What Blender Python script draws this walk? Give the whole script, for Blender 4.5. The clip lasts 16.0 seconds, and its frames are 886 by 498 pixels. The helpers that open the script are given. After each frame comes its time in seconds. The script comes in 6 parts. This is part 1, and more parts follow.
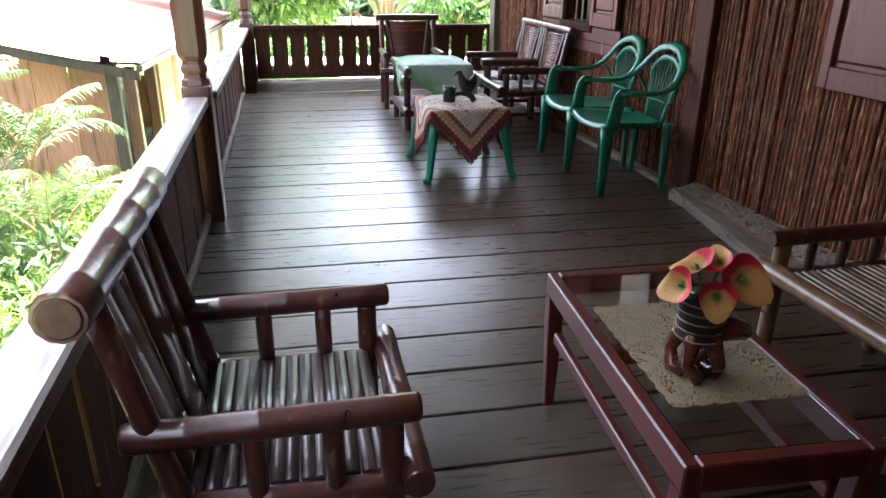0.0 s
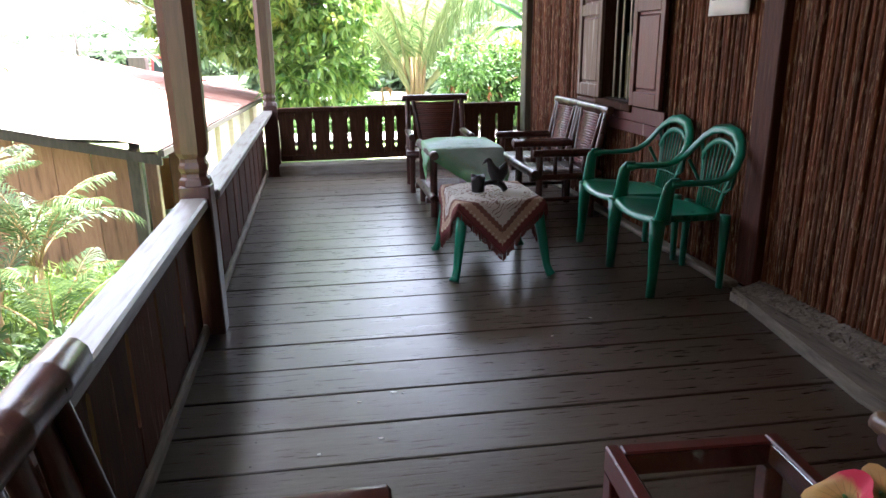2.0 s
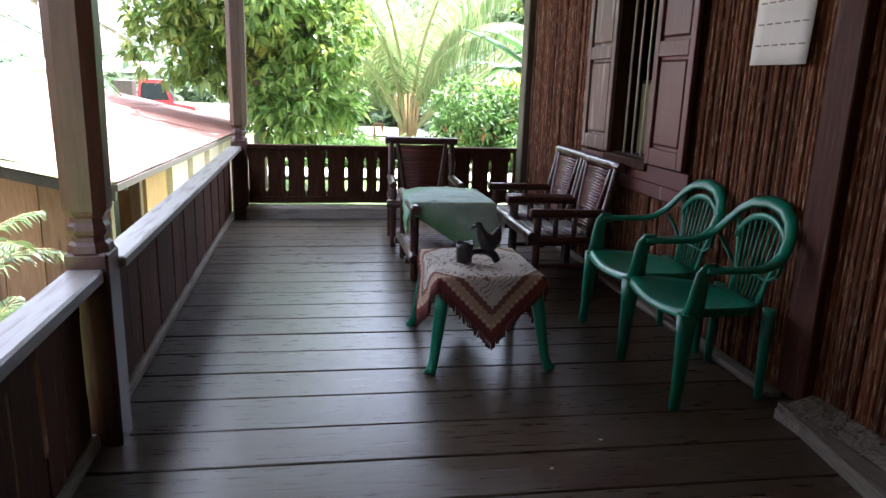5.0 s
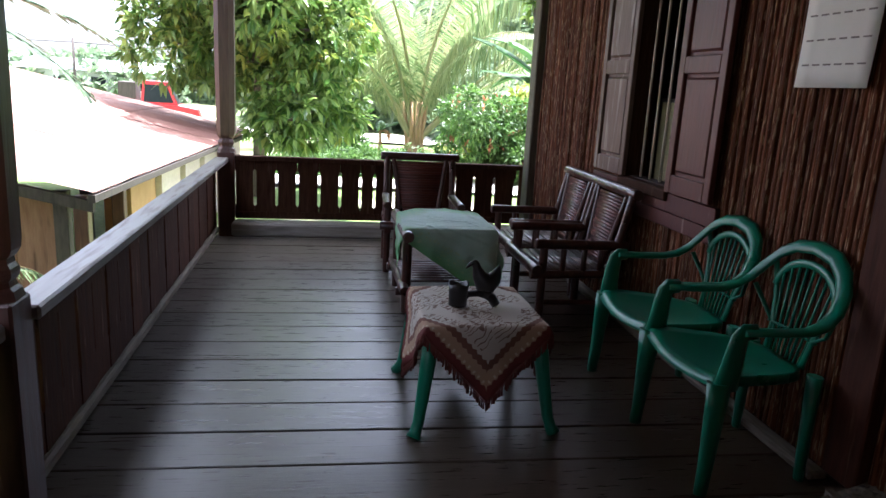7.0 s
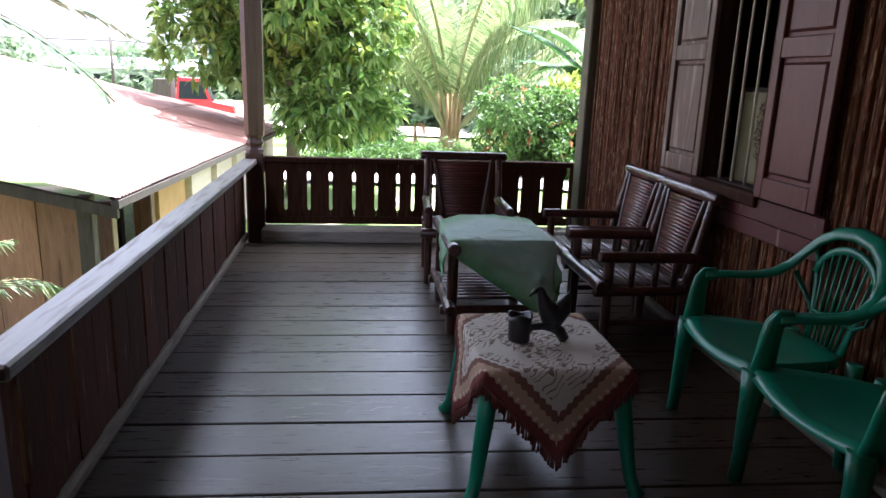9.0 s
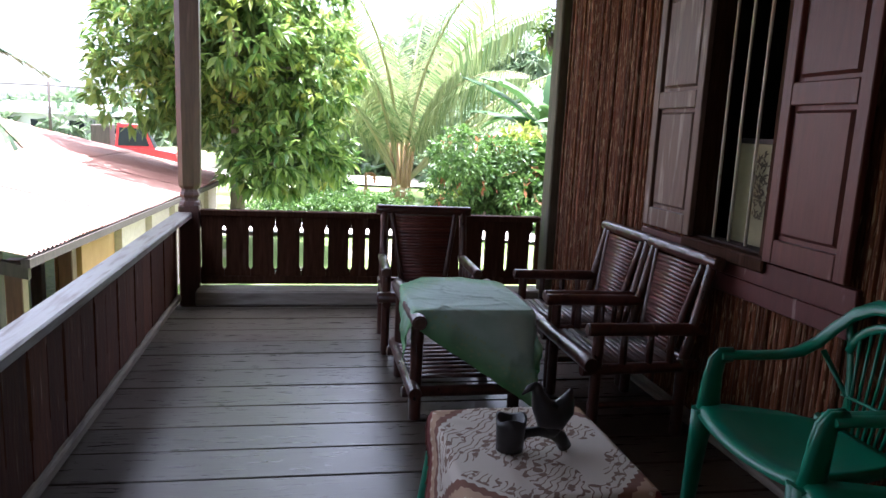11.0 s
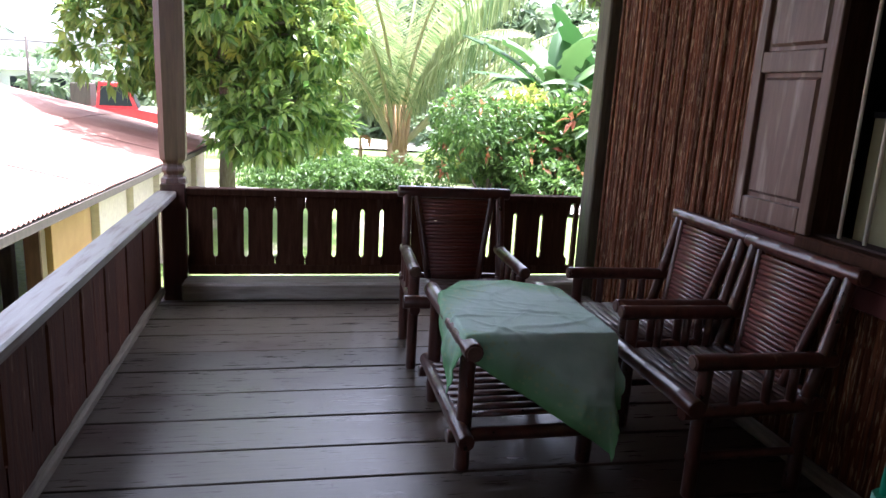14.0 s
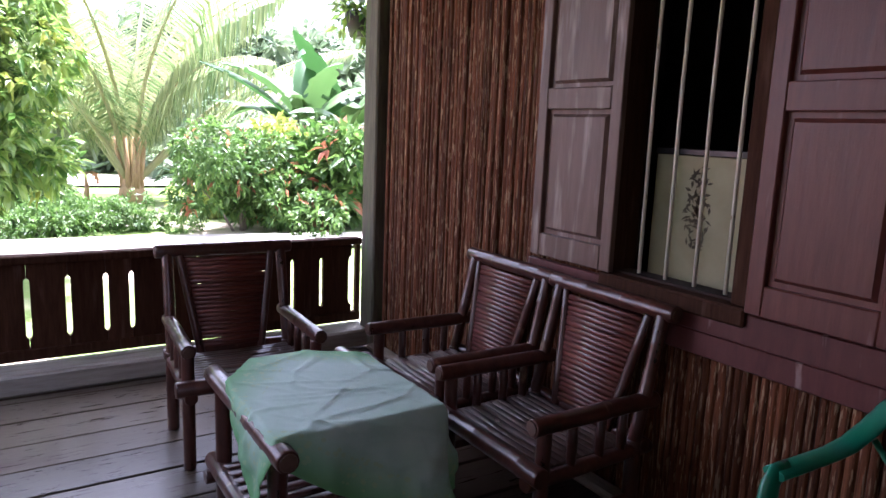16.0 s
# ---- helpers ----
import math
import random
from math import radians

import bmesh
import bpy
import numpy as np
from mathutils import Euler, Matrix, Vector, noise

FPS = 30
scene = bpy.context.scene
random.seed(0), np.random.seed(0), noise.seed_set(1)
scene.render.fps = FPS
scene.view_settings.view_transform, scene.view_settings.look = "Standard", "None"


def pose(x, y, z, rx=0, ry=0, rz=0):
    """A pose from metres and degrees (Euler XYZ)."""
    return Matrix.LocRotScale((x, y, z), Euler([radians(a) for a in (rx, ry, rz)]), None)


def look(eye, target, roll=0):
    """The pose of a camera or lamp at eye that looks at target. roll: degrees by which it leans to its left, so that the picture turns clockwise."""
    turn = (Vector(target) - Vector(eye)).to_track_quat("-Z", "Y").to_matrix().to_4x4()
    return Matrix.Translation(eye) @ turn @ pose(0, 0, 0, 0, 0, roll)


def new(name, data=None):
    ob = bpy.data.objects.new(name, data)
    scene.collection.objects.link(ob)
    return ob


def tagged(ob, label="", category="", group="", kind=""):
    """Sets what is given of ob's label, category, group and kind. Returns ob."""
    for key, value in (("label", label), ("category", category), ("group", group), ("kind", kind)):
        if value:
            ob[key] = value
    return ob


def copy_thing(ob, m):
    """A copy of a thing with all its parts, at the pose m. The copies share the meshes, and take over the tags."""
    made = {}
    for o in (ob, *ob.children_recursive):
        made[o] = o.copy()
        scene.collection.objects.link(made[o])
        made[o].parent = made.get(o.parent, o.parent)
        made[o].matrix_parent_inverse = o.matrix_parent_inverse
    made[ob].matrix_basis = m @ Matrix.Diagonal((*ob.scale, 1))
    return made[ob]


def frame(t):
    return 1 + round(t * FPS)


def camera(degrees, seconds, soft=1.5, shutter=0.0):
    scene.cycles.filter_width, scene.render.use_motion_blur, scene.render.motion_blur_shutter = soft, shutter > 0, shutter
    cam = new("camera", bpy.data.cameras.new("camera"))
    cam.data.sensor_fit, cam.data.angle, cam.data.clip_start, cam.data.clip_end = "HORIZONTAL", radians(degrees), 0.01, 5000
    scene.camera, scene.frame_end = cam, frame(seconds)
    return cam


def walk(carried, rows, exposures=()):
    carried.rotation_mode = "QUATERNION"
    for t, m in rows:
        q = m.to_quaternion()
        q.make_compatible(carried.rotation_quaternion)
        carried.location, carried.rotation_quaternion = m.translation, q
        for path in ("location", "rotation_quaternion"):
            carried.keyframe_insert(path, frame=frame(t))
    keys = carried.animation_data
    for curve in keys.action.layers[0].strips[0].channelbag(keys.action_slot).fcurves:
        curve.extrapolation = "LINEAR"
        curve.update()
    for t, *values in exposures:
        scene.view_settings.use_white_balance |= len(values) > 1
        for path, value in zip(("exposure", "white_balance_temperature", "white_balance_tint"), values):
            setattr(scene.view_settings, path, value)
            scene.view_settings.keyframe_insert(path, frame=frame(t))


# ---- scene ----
cam = camera(65.6, 16.0)
PATH = [
    (0, (-2.302, -0.774, 1.236), (-1.894, 1.033, 0.482), 0.6),
    (0.5, (-2.295, -0.674, 1.239), (-1.88, 1.155, 0.545), -0.5),
    (1, (-2.271, -0.572, 1.243), (-1.899, 1.279, 0.584), -1.3),
    (1.5, (-2.211, -0.409, 1.258), (-1.833, 1.454, 0.637), -0.9),
    (2, (-2.177, -0.304, 1.28), (-1.849, 1.584, 0.708), -0.8),
    (2.5, (-2.151, -0.211, 1.281), (-1.835, 1.682, 0.716), -0.7),
    (3, (-2.138, -0.069, 1.279), (-1.803, 1.826, 0.735), 0.4),
    (3.5, (-2.125, 0.097, 1.281), (-1.704, 1.991, 0.796), 1.5),
    (4, (-2.102, 0.23, 1.3), (-1.629, 2.117, 0.832), 1.7),
    (4.5, (-2.067, 0.326, 1.286), (-1.633, 2.215, 0.792), 1.8),
    (4.7, (-2.039, 0.368, 1.285), (-1.651, 2.272, 0.809), 1.5),
    (6.8, (-1.846, 0.81, 1.329), (-1.522, 2.728, 0.861), 2.7),
    (7, (-1.854, 0.868, 1.326), (-1.507, 2.784, 0.872), 3.2),
    (7.5, (-1.879, 1.014, 1.352), (-1.516, 2.935, 0.931), 2.3),
    (8, (-1.903, 1.125, 1.348), (-1.603, 3.046, 0.88), 2.2),
    (8.2, (-1.901, 1.166, 1.348), (-1.628, 3.087, 0.861), 1.8),
    (10.3, (-1.784, 1.661, 1.294), (-1.555, 3.6, 0.861), 2.4),
    (10.5, (-1.805, 1.708, 1.296), (-1.52, 3.644, 0.885), 3.1),
    (11, (-1.852, 1.854, 1.312), (-1.461, 3.786, 0.972), 2.7),
    (11.5, (-1.888, 1.992, 1.324), (-1.422, 3.911, 1.003), 1.9),
    (12, (-1.923, 2.096, 1.316), (-1.448, 4.001, 0.938), 3.5),
    (12.5, (-1.932, 2.202, 1.304), (-1.498, 4.112, 0.897), 2.3),
    (13, (-1.938, 2.376, 1.313), (-1.559, 4.293, 0.888), 2.8),
    (13.5, (-1.939, 2.5, 1.332), (-1.586, 4.421, 0.905), 2.3),
    (14, (-1.95, 2.616, 1.327), (-1.529, 4.519, 0.881), 3.2),
    (14.5, (-1.973, 2.738, 1.308), (-1.365, 4.601, 0.905), 3.8),
    (15, (-1.984, 2.871, 1.329), (-1.192, 4.668, 0.948), 2.2),
    (15.5, (-1.987, 2.981, 1.366), (-1.003, 4.689, 1.023), 1.0),
    (16, (-1.966, 3.047, 1.374), (-0.893, 4.7, 1.033), 2.3),
]
walk(cam, [(t, look(e, g, r)) for t, e, g, r in PATH],
     exposures=[(0.0, 4.5, 5850, 13), (1.5, 4.0, 5850, 13), (4.5, 3.55, 5750, 14), (7.0, 2.85, 5650, 14), (8.0, 3.0, 5650, 15), (10.5, 2.7, 5650, 16), (11.2, 2.92, 5650, 17), (13.0, 3.05, 5650, 18), (14.0, 2.9, 5700, 19), (16.0, 3.15, 5600, 27)])

# ---- light ----
SUN_ELEV, SUN_AZ = 77.0, 40.0
world = bpy.data.worlds.new("world")
scene.world = world
world.use_nodes = True
wn = world.node_tree
sky = wn.nodes.new("ShaderNodeTexSky")
sky.sky_type, sky.sun_disc = "NISHITA", False
sky.sun_elevation, sky.sun_rotation = radians(SUN_ELEV), radians(SUN_AZ)
sky.air_density, sky.dust_density, sky.ozone_density = 0.6, 4.0, 0.6
haze = wn.nodes.new("ShaderNodeHueSaturation")
haze.inputs["Saturation"].default_value = 0.4
wn.links.new(sky.outputs[0], haze.inputs["Color"])
wn.links.new(haze.outputs[0], wn.nodes["Background"].inputs[0])
wn.nodes["Background"].inputs[1].default_value = 0.15
sun_lamp = bpy.data.lights.new("sun", "SUN")
sun_lamp.energy, sun_lamp.angle, sun_lamp.color = 4.0, radians(0.5), (1.0, 0.965, 0.91)
sun = new("sun", sun_lamp)
sun.matrix_world = look((math.sin(radians(SUN_AZ)) * math.cos(radians(SUN_ELEV)), math.cos(radians(SUN_AZ)) * math.cos(radians(SUN_ELEV)), math.sin(radians(SUN_ELEV))), (0, 0, 0))


# ---- materials ----
def surface(name, c1, c2, rough=0.6, scale=(1, 1, 1), freq=6.0, detail=6.0, bump=0.15, spot=None, spot_freq=2.5,
            spot_lo=0.55, spot_hi=0.7, vary=0.0, spec=0.5, spot_scale=None, coat=0.0, trans=None):
    """Two-tone grain stretched by scale, plus larger stains of colour spot; vary shifts the tone from piece to piece."""
    m = bpy.data.materials.new(name)
    m.use_nodes = True
    nt = m.node_tree
    b = nt.nodes["Principled BSDF"]
    add, ln = nt.nodes.new, nt.links.new
    co, oi = add("ShaderNodeTexCoord"), add("ShaderNodeObjectInfo")
    off = add("ShaderNodeVectorMath"); off.operation = "MULTIPLY_ADD"
    ln(oi.outputs["Random"], off.inputs[0]); off.inputs[1].default_value = (37.0, 53.0, 71.0); ln(co.outputs["Object"], off.inputs[2])
    mp = add("ShaderNodeMapping"); mp.inputs["Scale"].default_value = scale
    ln(off.outputs[0], mp.inputs["Vector"])
    n1 = add("ShaderNodeTexNoise"); n1.inputs["Scale"].default_value = freq; n1.inputs["Detail"].default_value = detail
    n1.inputs["Roughness"].default_value = 0.65
    ln(mp.outputs[0], n1.inputs["Vector"])
    r1 = add("ShaderNodeMapRange"); r1.inputs[1].default_value, r1.inputs[2].default_value = 0.32, 0.68
    ln(n1.outputs["Fac"], r1.inputs[0])
    mix = add("ShaderNodeMix"); mix.data_type = "RGBA"
    ln(r1.outputs[0], mix.inputs["Factor"]); mix.inputs["A"].default_value = (*c1, 1); mix.inputs["B"].default_value = (*c2, 1)
    out = mix.outputs["Result"]
    if spot:
        m2 = add("ShaderNodeMapping"); m2.inputs["Scale"].default_value = spot_scale or scale
        ln(off.outputs[0], m2.inputs["Vector"])
        n2 = add("ShaderNodeTexNoise"); n2.inputs["Scale"].default_value = spot_freq; n2.inputs["Detail"].default_value = 5.0
        ln(m2.outputs[0], n2.inputs["Vector"])
        r2 = add("ShaderNodeMapRange"); r2.inputs[1].default_value, r2.inputs[2].default_value = spot_lo, spot_hi
        ln(n2.outputs["Fac"], r2.inputs[0])
        mx = add("ShaderNodeMix"); mx.data_type = "RGBA"
        ln(r2.outputs[0], mx.inputs["Factor"]); ln(out, mx.inputs["A"]); mx.inputs["B"].default_value = (*spot, 1)
        out = mx.outputs["Result"]
    if vary:
        hs = add("ShaderNodeHueSaturation")
        rv = add("ShaderNodeMapRange"); rv.inputs[3].default_value, rv.inputs[4].default_value = 1 - vary, 1 + vary
        ln(oi.outputs["Random"], rv.inputs[0]); ln(rv.outputs[0], hs.inputs["Value"]); ln(out, hs.inputs["Color"])
        out = hs.outputs["Color"]
    ln(out, b.inputs["Base Color"])
    rr = add("ShaderNodeMapRange"); rr.inputs[3].default_value, rr.inputs[4].default_value = max(rough - 0.1, 0.02), min(rough + 0.12, 1)
    ln(n1.outputs["Fac"], rr.inputs[0]); ln(rr.outputs[0], b.inputs["Roughness"])
    b.inputs["Specular IOR Level"].default_value = spec
    if coat:
        b.inputs["Coat Weight"].default_value, b.inputs["Coat Roughness"].default_value = coat, 0.15
    if bump:
        bp = add("ShaderNodeBump"); bp.inputs["Strength"].default_value, bp.inputs["Distance"].default_value = bump, 0.01
        ln(n1.outputs["Fac"], bp.inputs["Height"]); ln(bp.outputs[0], b.inputs["Normal"])
    if trans:
        tr = add("ShaderNodeBsdfTranslucent"); ln(out, tr.inputs["Color"])
        ms = add("ShaderNodeMixShader"); ms.inputs[0].default_value = trans
        ln(b.outputs[0], ms.inputs[1]); ln(tr.outputs[0], ms.inputs[2])
        ln(ms.outputs[0], nt.nodes["Material Output"].inputs["Surface"])
    return m


def leafy(name, c1, c2, trans=0.35, rough=0.45, freq=1.2, vary=0.0):
    """Leaf paint that differs from leaf to leaf."""
    m = bpy.data.materials.new(name)
    m.use_nodes = True
    nt = m.node_tree
    b = nt.nodes["Principled BSDF"]
    geo = nt.nodes.new("ShaderNodeNewGeometry")
    ramp = nt.nodes.new("ShaderNodeMix"); ramp.data_type = "RGBA"
    ramp.inputs["A"].default_value, ramp.inputs["B"].default_value = (*c1, 1), (*c2, 1)
    nt.links.new(geo.outputs["Random Per Island"], ramp.inputs["Factor"])
    nt.links.new(ramp.outputs["Result"], b.inputs["Base Color"])
    b.inputs["Roughness"].default_value = rough
    tr = nt.nodes.new("ShaderNodeBsdfTranslucent"); nt.links.new(ramp.outputs["Result"], tr.inputs["Color"])
    ms = nt.nodes.new("ShaderNodeMixShader"); ms.inputs[0].default_value = trans
    nt.links.new(b.outputs[0], ms.inputs[1]); nt.links.new(tr.outputs[0], ms.inputs[2])
    nt.links.new(ms.outputs[0], nt.nodes["Material Output"].inputs["Surface"])
    return m


FLOOR = surface("floor_wood", (0.066, 0.052, 0.038), (0.10, 0.084, 0.063), 0.29, (1.2, 14, 14), 5, spot=(0.05, 0.026, 0.017), spot_freq=1.6, spec=0.7, vary=0.25, bump=0.1, spot_scale=(1, 2, 2))
def brown_and_shaded(m):
    """Dusty grey by the open side; browner towards the house, wall shade painted in."""
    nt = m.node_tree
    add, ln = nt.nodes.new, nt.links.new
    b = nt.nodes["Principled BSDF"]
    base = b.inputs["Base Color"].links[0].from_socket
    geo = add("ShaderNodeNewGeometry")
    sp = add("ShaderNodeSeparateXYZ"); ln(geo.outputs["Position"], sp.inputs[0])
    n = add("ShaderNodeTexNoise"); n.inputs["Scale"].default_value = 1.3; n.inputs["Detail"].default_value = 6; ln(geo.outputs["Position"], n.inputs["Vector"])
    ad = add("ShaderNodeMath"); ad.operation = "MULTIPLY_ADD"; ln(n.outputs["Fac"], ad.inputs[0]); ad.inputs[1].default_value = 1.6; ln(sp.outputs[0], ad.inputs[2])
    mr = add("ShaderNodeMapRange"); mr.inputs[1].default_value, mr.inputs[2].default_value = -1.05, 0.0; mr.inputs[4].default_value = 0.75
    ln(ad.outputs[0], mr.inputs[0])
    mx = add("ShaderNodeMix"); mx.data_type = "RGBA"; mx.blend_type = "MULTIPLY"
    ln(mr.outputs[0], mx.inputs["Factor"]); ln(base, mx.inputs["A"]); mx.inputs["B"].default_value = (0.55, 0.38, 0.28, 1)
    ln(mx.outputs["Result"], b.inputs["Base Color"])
brown_and_shaded(FLOOR)
DARKWOOD = surface("old_dark_wood", (0.034, 0.014, 0.008), (0.075, 0.034, 0.02), 0.75, (9, 9, 1), 5, spot=(0.11, 0.068, 0.05), spot_lo=0.6, spot_hi=0.8, vary=0.2, bump=0.3, spec=0.08)
SIDEBOARD = surface("weathered_side_board", (0.048, 0.016, 0.009), (0.098, 0.037, 0.021), 0.7, (9, 9, 1), 5, spot=(0.2, 0.135, 0.10), spot_freq=5, spot_lo=0.64, spot_hi=0.74, vary=0.3, bump=0.35, spec=0.15)
RAILTOP = surface("worn_rail_wood", (0.19, 0.17, 0.155), (0.26, 0.24, 0.22), 0.4, (12, 1.2, 12), 4, spot=(0.10, 0.06, 0.045), spot_freq=3, spot_lo=0.5, vary=0.05, bump=0.2)
SILLWOOD = surface("dusty_sill_wood", (0.12, 0.098, 0.072), (0.23, 0.197, 0.15), 0.8, (9, 1, 9), 5, spot=(0.09, 0.07, 0.055), spot_freq=3, bump=0.35)
POSTWOOD = surface("stained_post_wood", (0.058, 0.02, 0.014), (0.105, 0.041, 0.029), 0.4, (10, 10, 1), 4, spot=(0.2, 0.11, 0.085), spot_lo=0.64, spot_hi=0.85, bump=0.2)
DARKPOST = surface("dark_red_post", (0.04, 0.012, 0.007), (0.085, 0.03, 0.018), 0.55, (10, 10, 1), 4, spot=(0.2, 0.12, 0.08), spot_lo=0.6, spot_hi=0.8, bump=0.3, spec=0.15)
GREYPOST = surface("mossy_corner_post", (0.06, 0.052, 0.036), (0.13, 0.115, 0.08), 0.85, (12, 12, 1.2), 5, spot=(0.10, 0.12, 0.06), spot_freq=2, bump=0.5)
SLAT = surface("bark_slat_wood", (0.05, 0.016, 0.008), (0.2, 0.072, 0.032), 0.65, (30, 30, 1.5), 3, spec=0.15, spot=(0.3, 0.19, 0.11), spot_freq=5, spot_lo=0.57, spot_hi=0.615, spot_scale=(20, 20, 2.6), vary=0.35, bump=0.8)
BACKING = surface("wall_backing", (0.02, 0.010, 0.007), (0.04, 0.02, 0.014), 0.9)
REDPAINT = surface("worn_red_brown_paint", (0.065, 0.012, 0.010), (0.11, 0.026, 0.021), 0.45, (6, 6, 1.2), 4, spot=(0.26, 0.17, 0.15), spot_freq=3, spot_lo=0.62, spot_hi=0.7, bump=0.25)
REDSHUT = surface("red_shutter_paint", (0.085, 0.020, 0.014), (0.135, 0.038, 0.027), 0.45, (8, 8, 1), 4, spot=(0.20, 0.10, 0.085), spot_freq=2.5, spot_lo=0.64, spot_hi=0.75, bump=0.25)
SHUTTER = surface("faded_shutter_paint", (0.088, 0.047, 0.032), (0.16, 0.095, 0.07), 0.5, (8, 8, 1), 4, spot=(0.32, 0.26, 0.23), spot_freq=2.5, spot_lo=0.55, spot_hi=0.72, bump=0.3)
RUBBLE = surface("crumbled_grey_litter", (0.155, 0.13, 0.10), (0.32, 0.275, 0.215), 0.9, (1, 1, 1), 60, spot=(0.10, 0.09, 0.08), spot_freq=40, bump=1.0)
ROOFUNDER = surface("roof_underside_wood", (0.035, 0.022, 0.016), (0.06, 0.04, 0.03), 0.8, (1, 8, 8), 4)
BAMBOO = surface("dark_lacquered_bamboo", (0.038, 0.010, 0.007), (0.085, 0.027, 0.018), 0.3, (5, 5, 2), 5, spot=(0.25, 0.15, 0.09), spot_freq=4, spot_lo=0.64, spot_hi=0.75, vary=0.2, bump=0.12, coat=0.4)
BAMBOOEND = surface("cut_bamboo_end", (0.06, 0.028, 0.018), (0.11, 0.058, 0.038), 0.7, freq=30)
SPLIT = surface("split_bamboo", (0.085, 0.036, 0.018), (0.175, 0.085, 0.045), 0.32, (8, 8, 1), 5, spot=(0.05, 0.018, 0.01), spot_freq=3, vary=0.25, bump=0.12, coat=0.4)
BAMBOOSLAT = surface("bamboo_seat_slat", (0.07, 0.045, 0.038), (0.15, 0.10, 0.085), 0.3, (1, 8, 8), 5, vary=0.25, bump=0.12, coat=0.4)
BAMBOOTAN = surface("tan_bamboo", (0.12, 0.062, 0.028), (0.21, 0.13, 0.066), 0.35, (6, 6, 2), 4, spot=(0.12, 0.05, 0.03), vary=0.15, coat=0.4)
BACKSLAT = surface("red_back_slat", (0.09, 0.022, 0.016), (0.17, 0.052, 0.038), 0.35, (1, 8, 8), 5, vary=0.25, bump=0.12, coat=0.3)
GREENPLASTIC = surface("green_plastic", (0.006, 0.15, 0.085), (0.010, 0.20, 0.115), 0.3, freq=3, bump=0.02, spot=(0.02, 0.16, 0.11), spot_freq=5)
CARVED = surface("black_carved_wood", (0.012, 0.012, 0.013), (0.03, 0.028, 0.028), 0.35, freq=12, bump=0.15)
REDWOOD = surface("red_lacquered_wood", (0.065, 0.008, 0.006), (0.11, 0.016, 0.012), 0.38, (6, 1, 6), 5, bump=0.1, coat=0.15, spot=(0.05, 0.008, 0.006), spot_freq=3)
VASEWOOD = surface("polished_root_wood", (0.06, 0.014, 0.008), (0.13, 0.036, 0.02), 0.25, (2, 2, 6), 6, coat=0.5)
PAPER = surface("calendar_paper", (0.72, 0.72, 0.66), (0.80, 0.80, 0.75), 0.7, freq=3, bump=0.02)
PRINT = surface("printed_ink", (0.20, 0.19, 0.17), (0.28, 0.26, 0.24), 0.7, freq=20, bump=0)
BAR = surface("cream_painted_bar", (0.55, 0.50, 0.38), (0.66, 0.62, 0.50), 0.45, freq=20, spot=(0.3, 0.2, 0.12), spot_freq=14, spot_lo=0.66)
CREAM = surface("cream_panel_paint", (0.30, 0.28, 0.15), (0.40, 0.37, 0.22), 0.7, freq=4, spot=(0.42, 0.37, 0.2), spot_freq=3)
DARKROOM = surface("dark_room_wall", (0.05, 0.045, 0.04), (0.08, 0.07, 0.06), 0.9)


# ---- building blocks ----
def link(name, bm, material, parent=None, label="", smooth=False):
    me = bpy.data.meshes.new(name)
    bmesh.ops.recalc_face_normals(bm, faces=bm.faces)
    bm.to_mesh(me)
    bm.free()
    me.materials.append(material)
    if smooth:
        me.polygons.foreach_set("use_smooth", [True] * len(me.polygons))
    ob = new(name, me)
    ob.parent = parent
    if label:
        ob["label"] = label
    return ob


def part(name, bm, material, parent, label="", smooth=False):
    return link(name, bm, material, parent, label, smooth)


def piece(name, mesh, parent, m):
    """A repeat that shares its mesh."""
    ob = new(name, mesh)
    ob.parent = parent
    ob.matrix_basis = m
    return ob


def thing(name, label, category, group="", m=None, kind=""):
    ob = new(name)
    ob.empty_display_size = 0.1
    if m is not None:
        ob.matrix_basis = m
    return tagged(ob, label, category, group, kind)


def box(lo, hi, bevel=0.0, bm=None):
    bm = bm or bmesh.new()
    c = [(a + b) / 2 for a, b in zip(lo, hi)]
    s = [abs(b - a) for a, b in zip(lo, hi)]
    r = bmesh.ops.create_cube(bm, size=1, matrix=Matrix.Translation(c) @ Matrix.Diagonal((*s, 1)))
    if bevel:
        vs = set(r["verts"])
        bmesh.ops.bevel(bm, geom=[e for e in bm.edges if e.verts[0] in vs], offset=bevel, segments=1, affect="EDGES")
    return bm


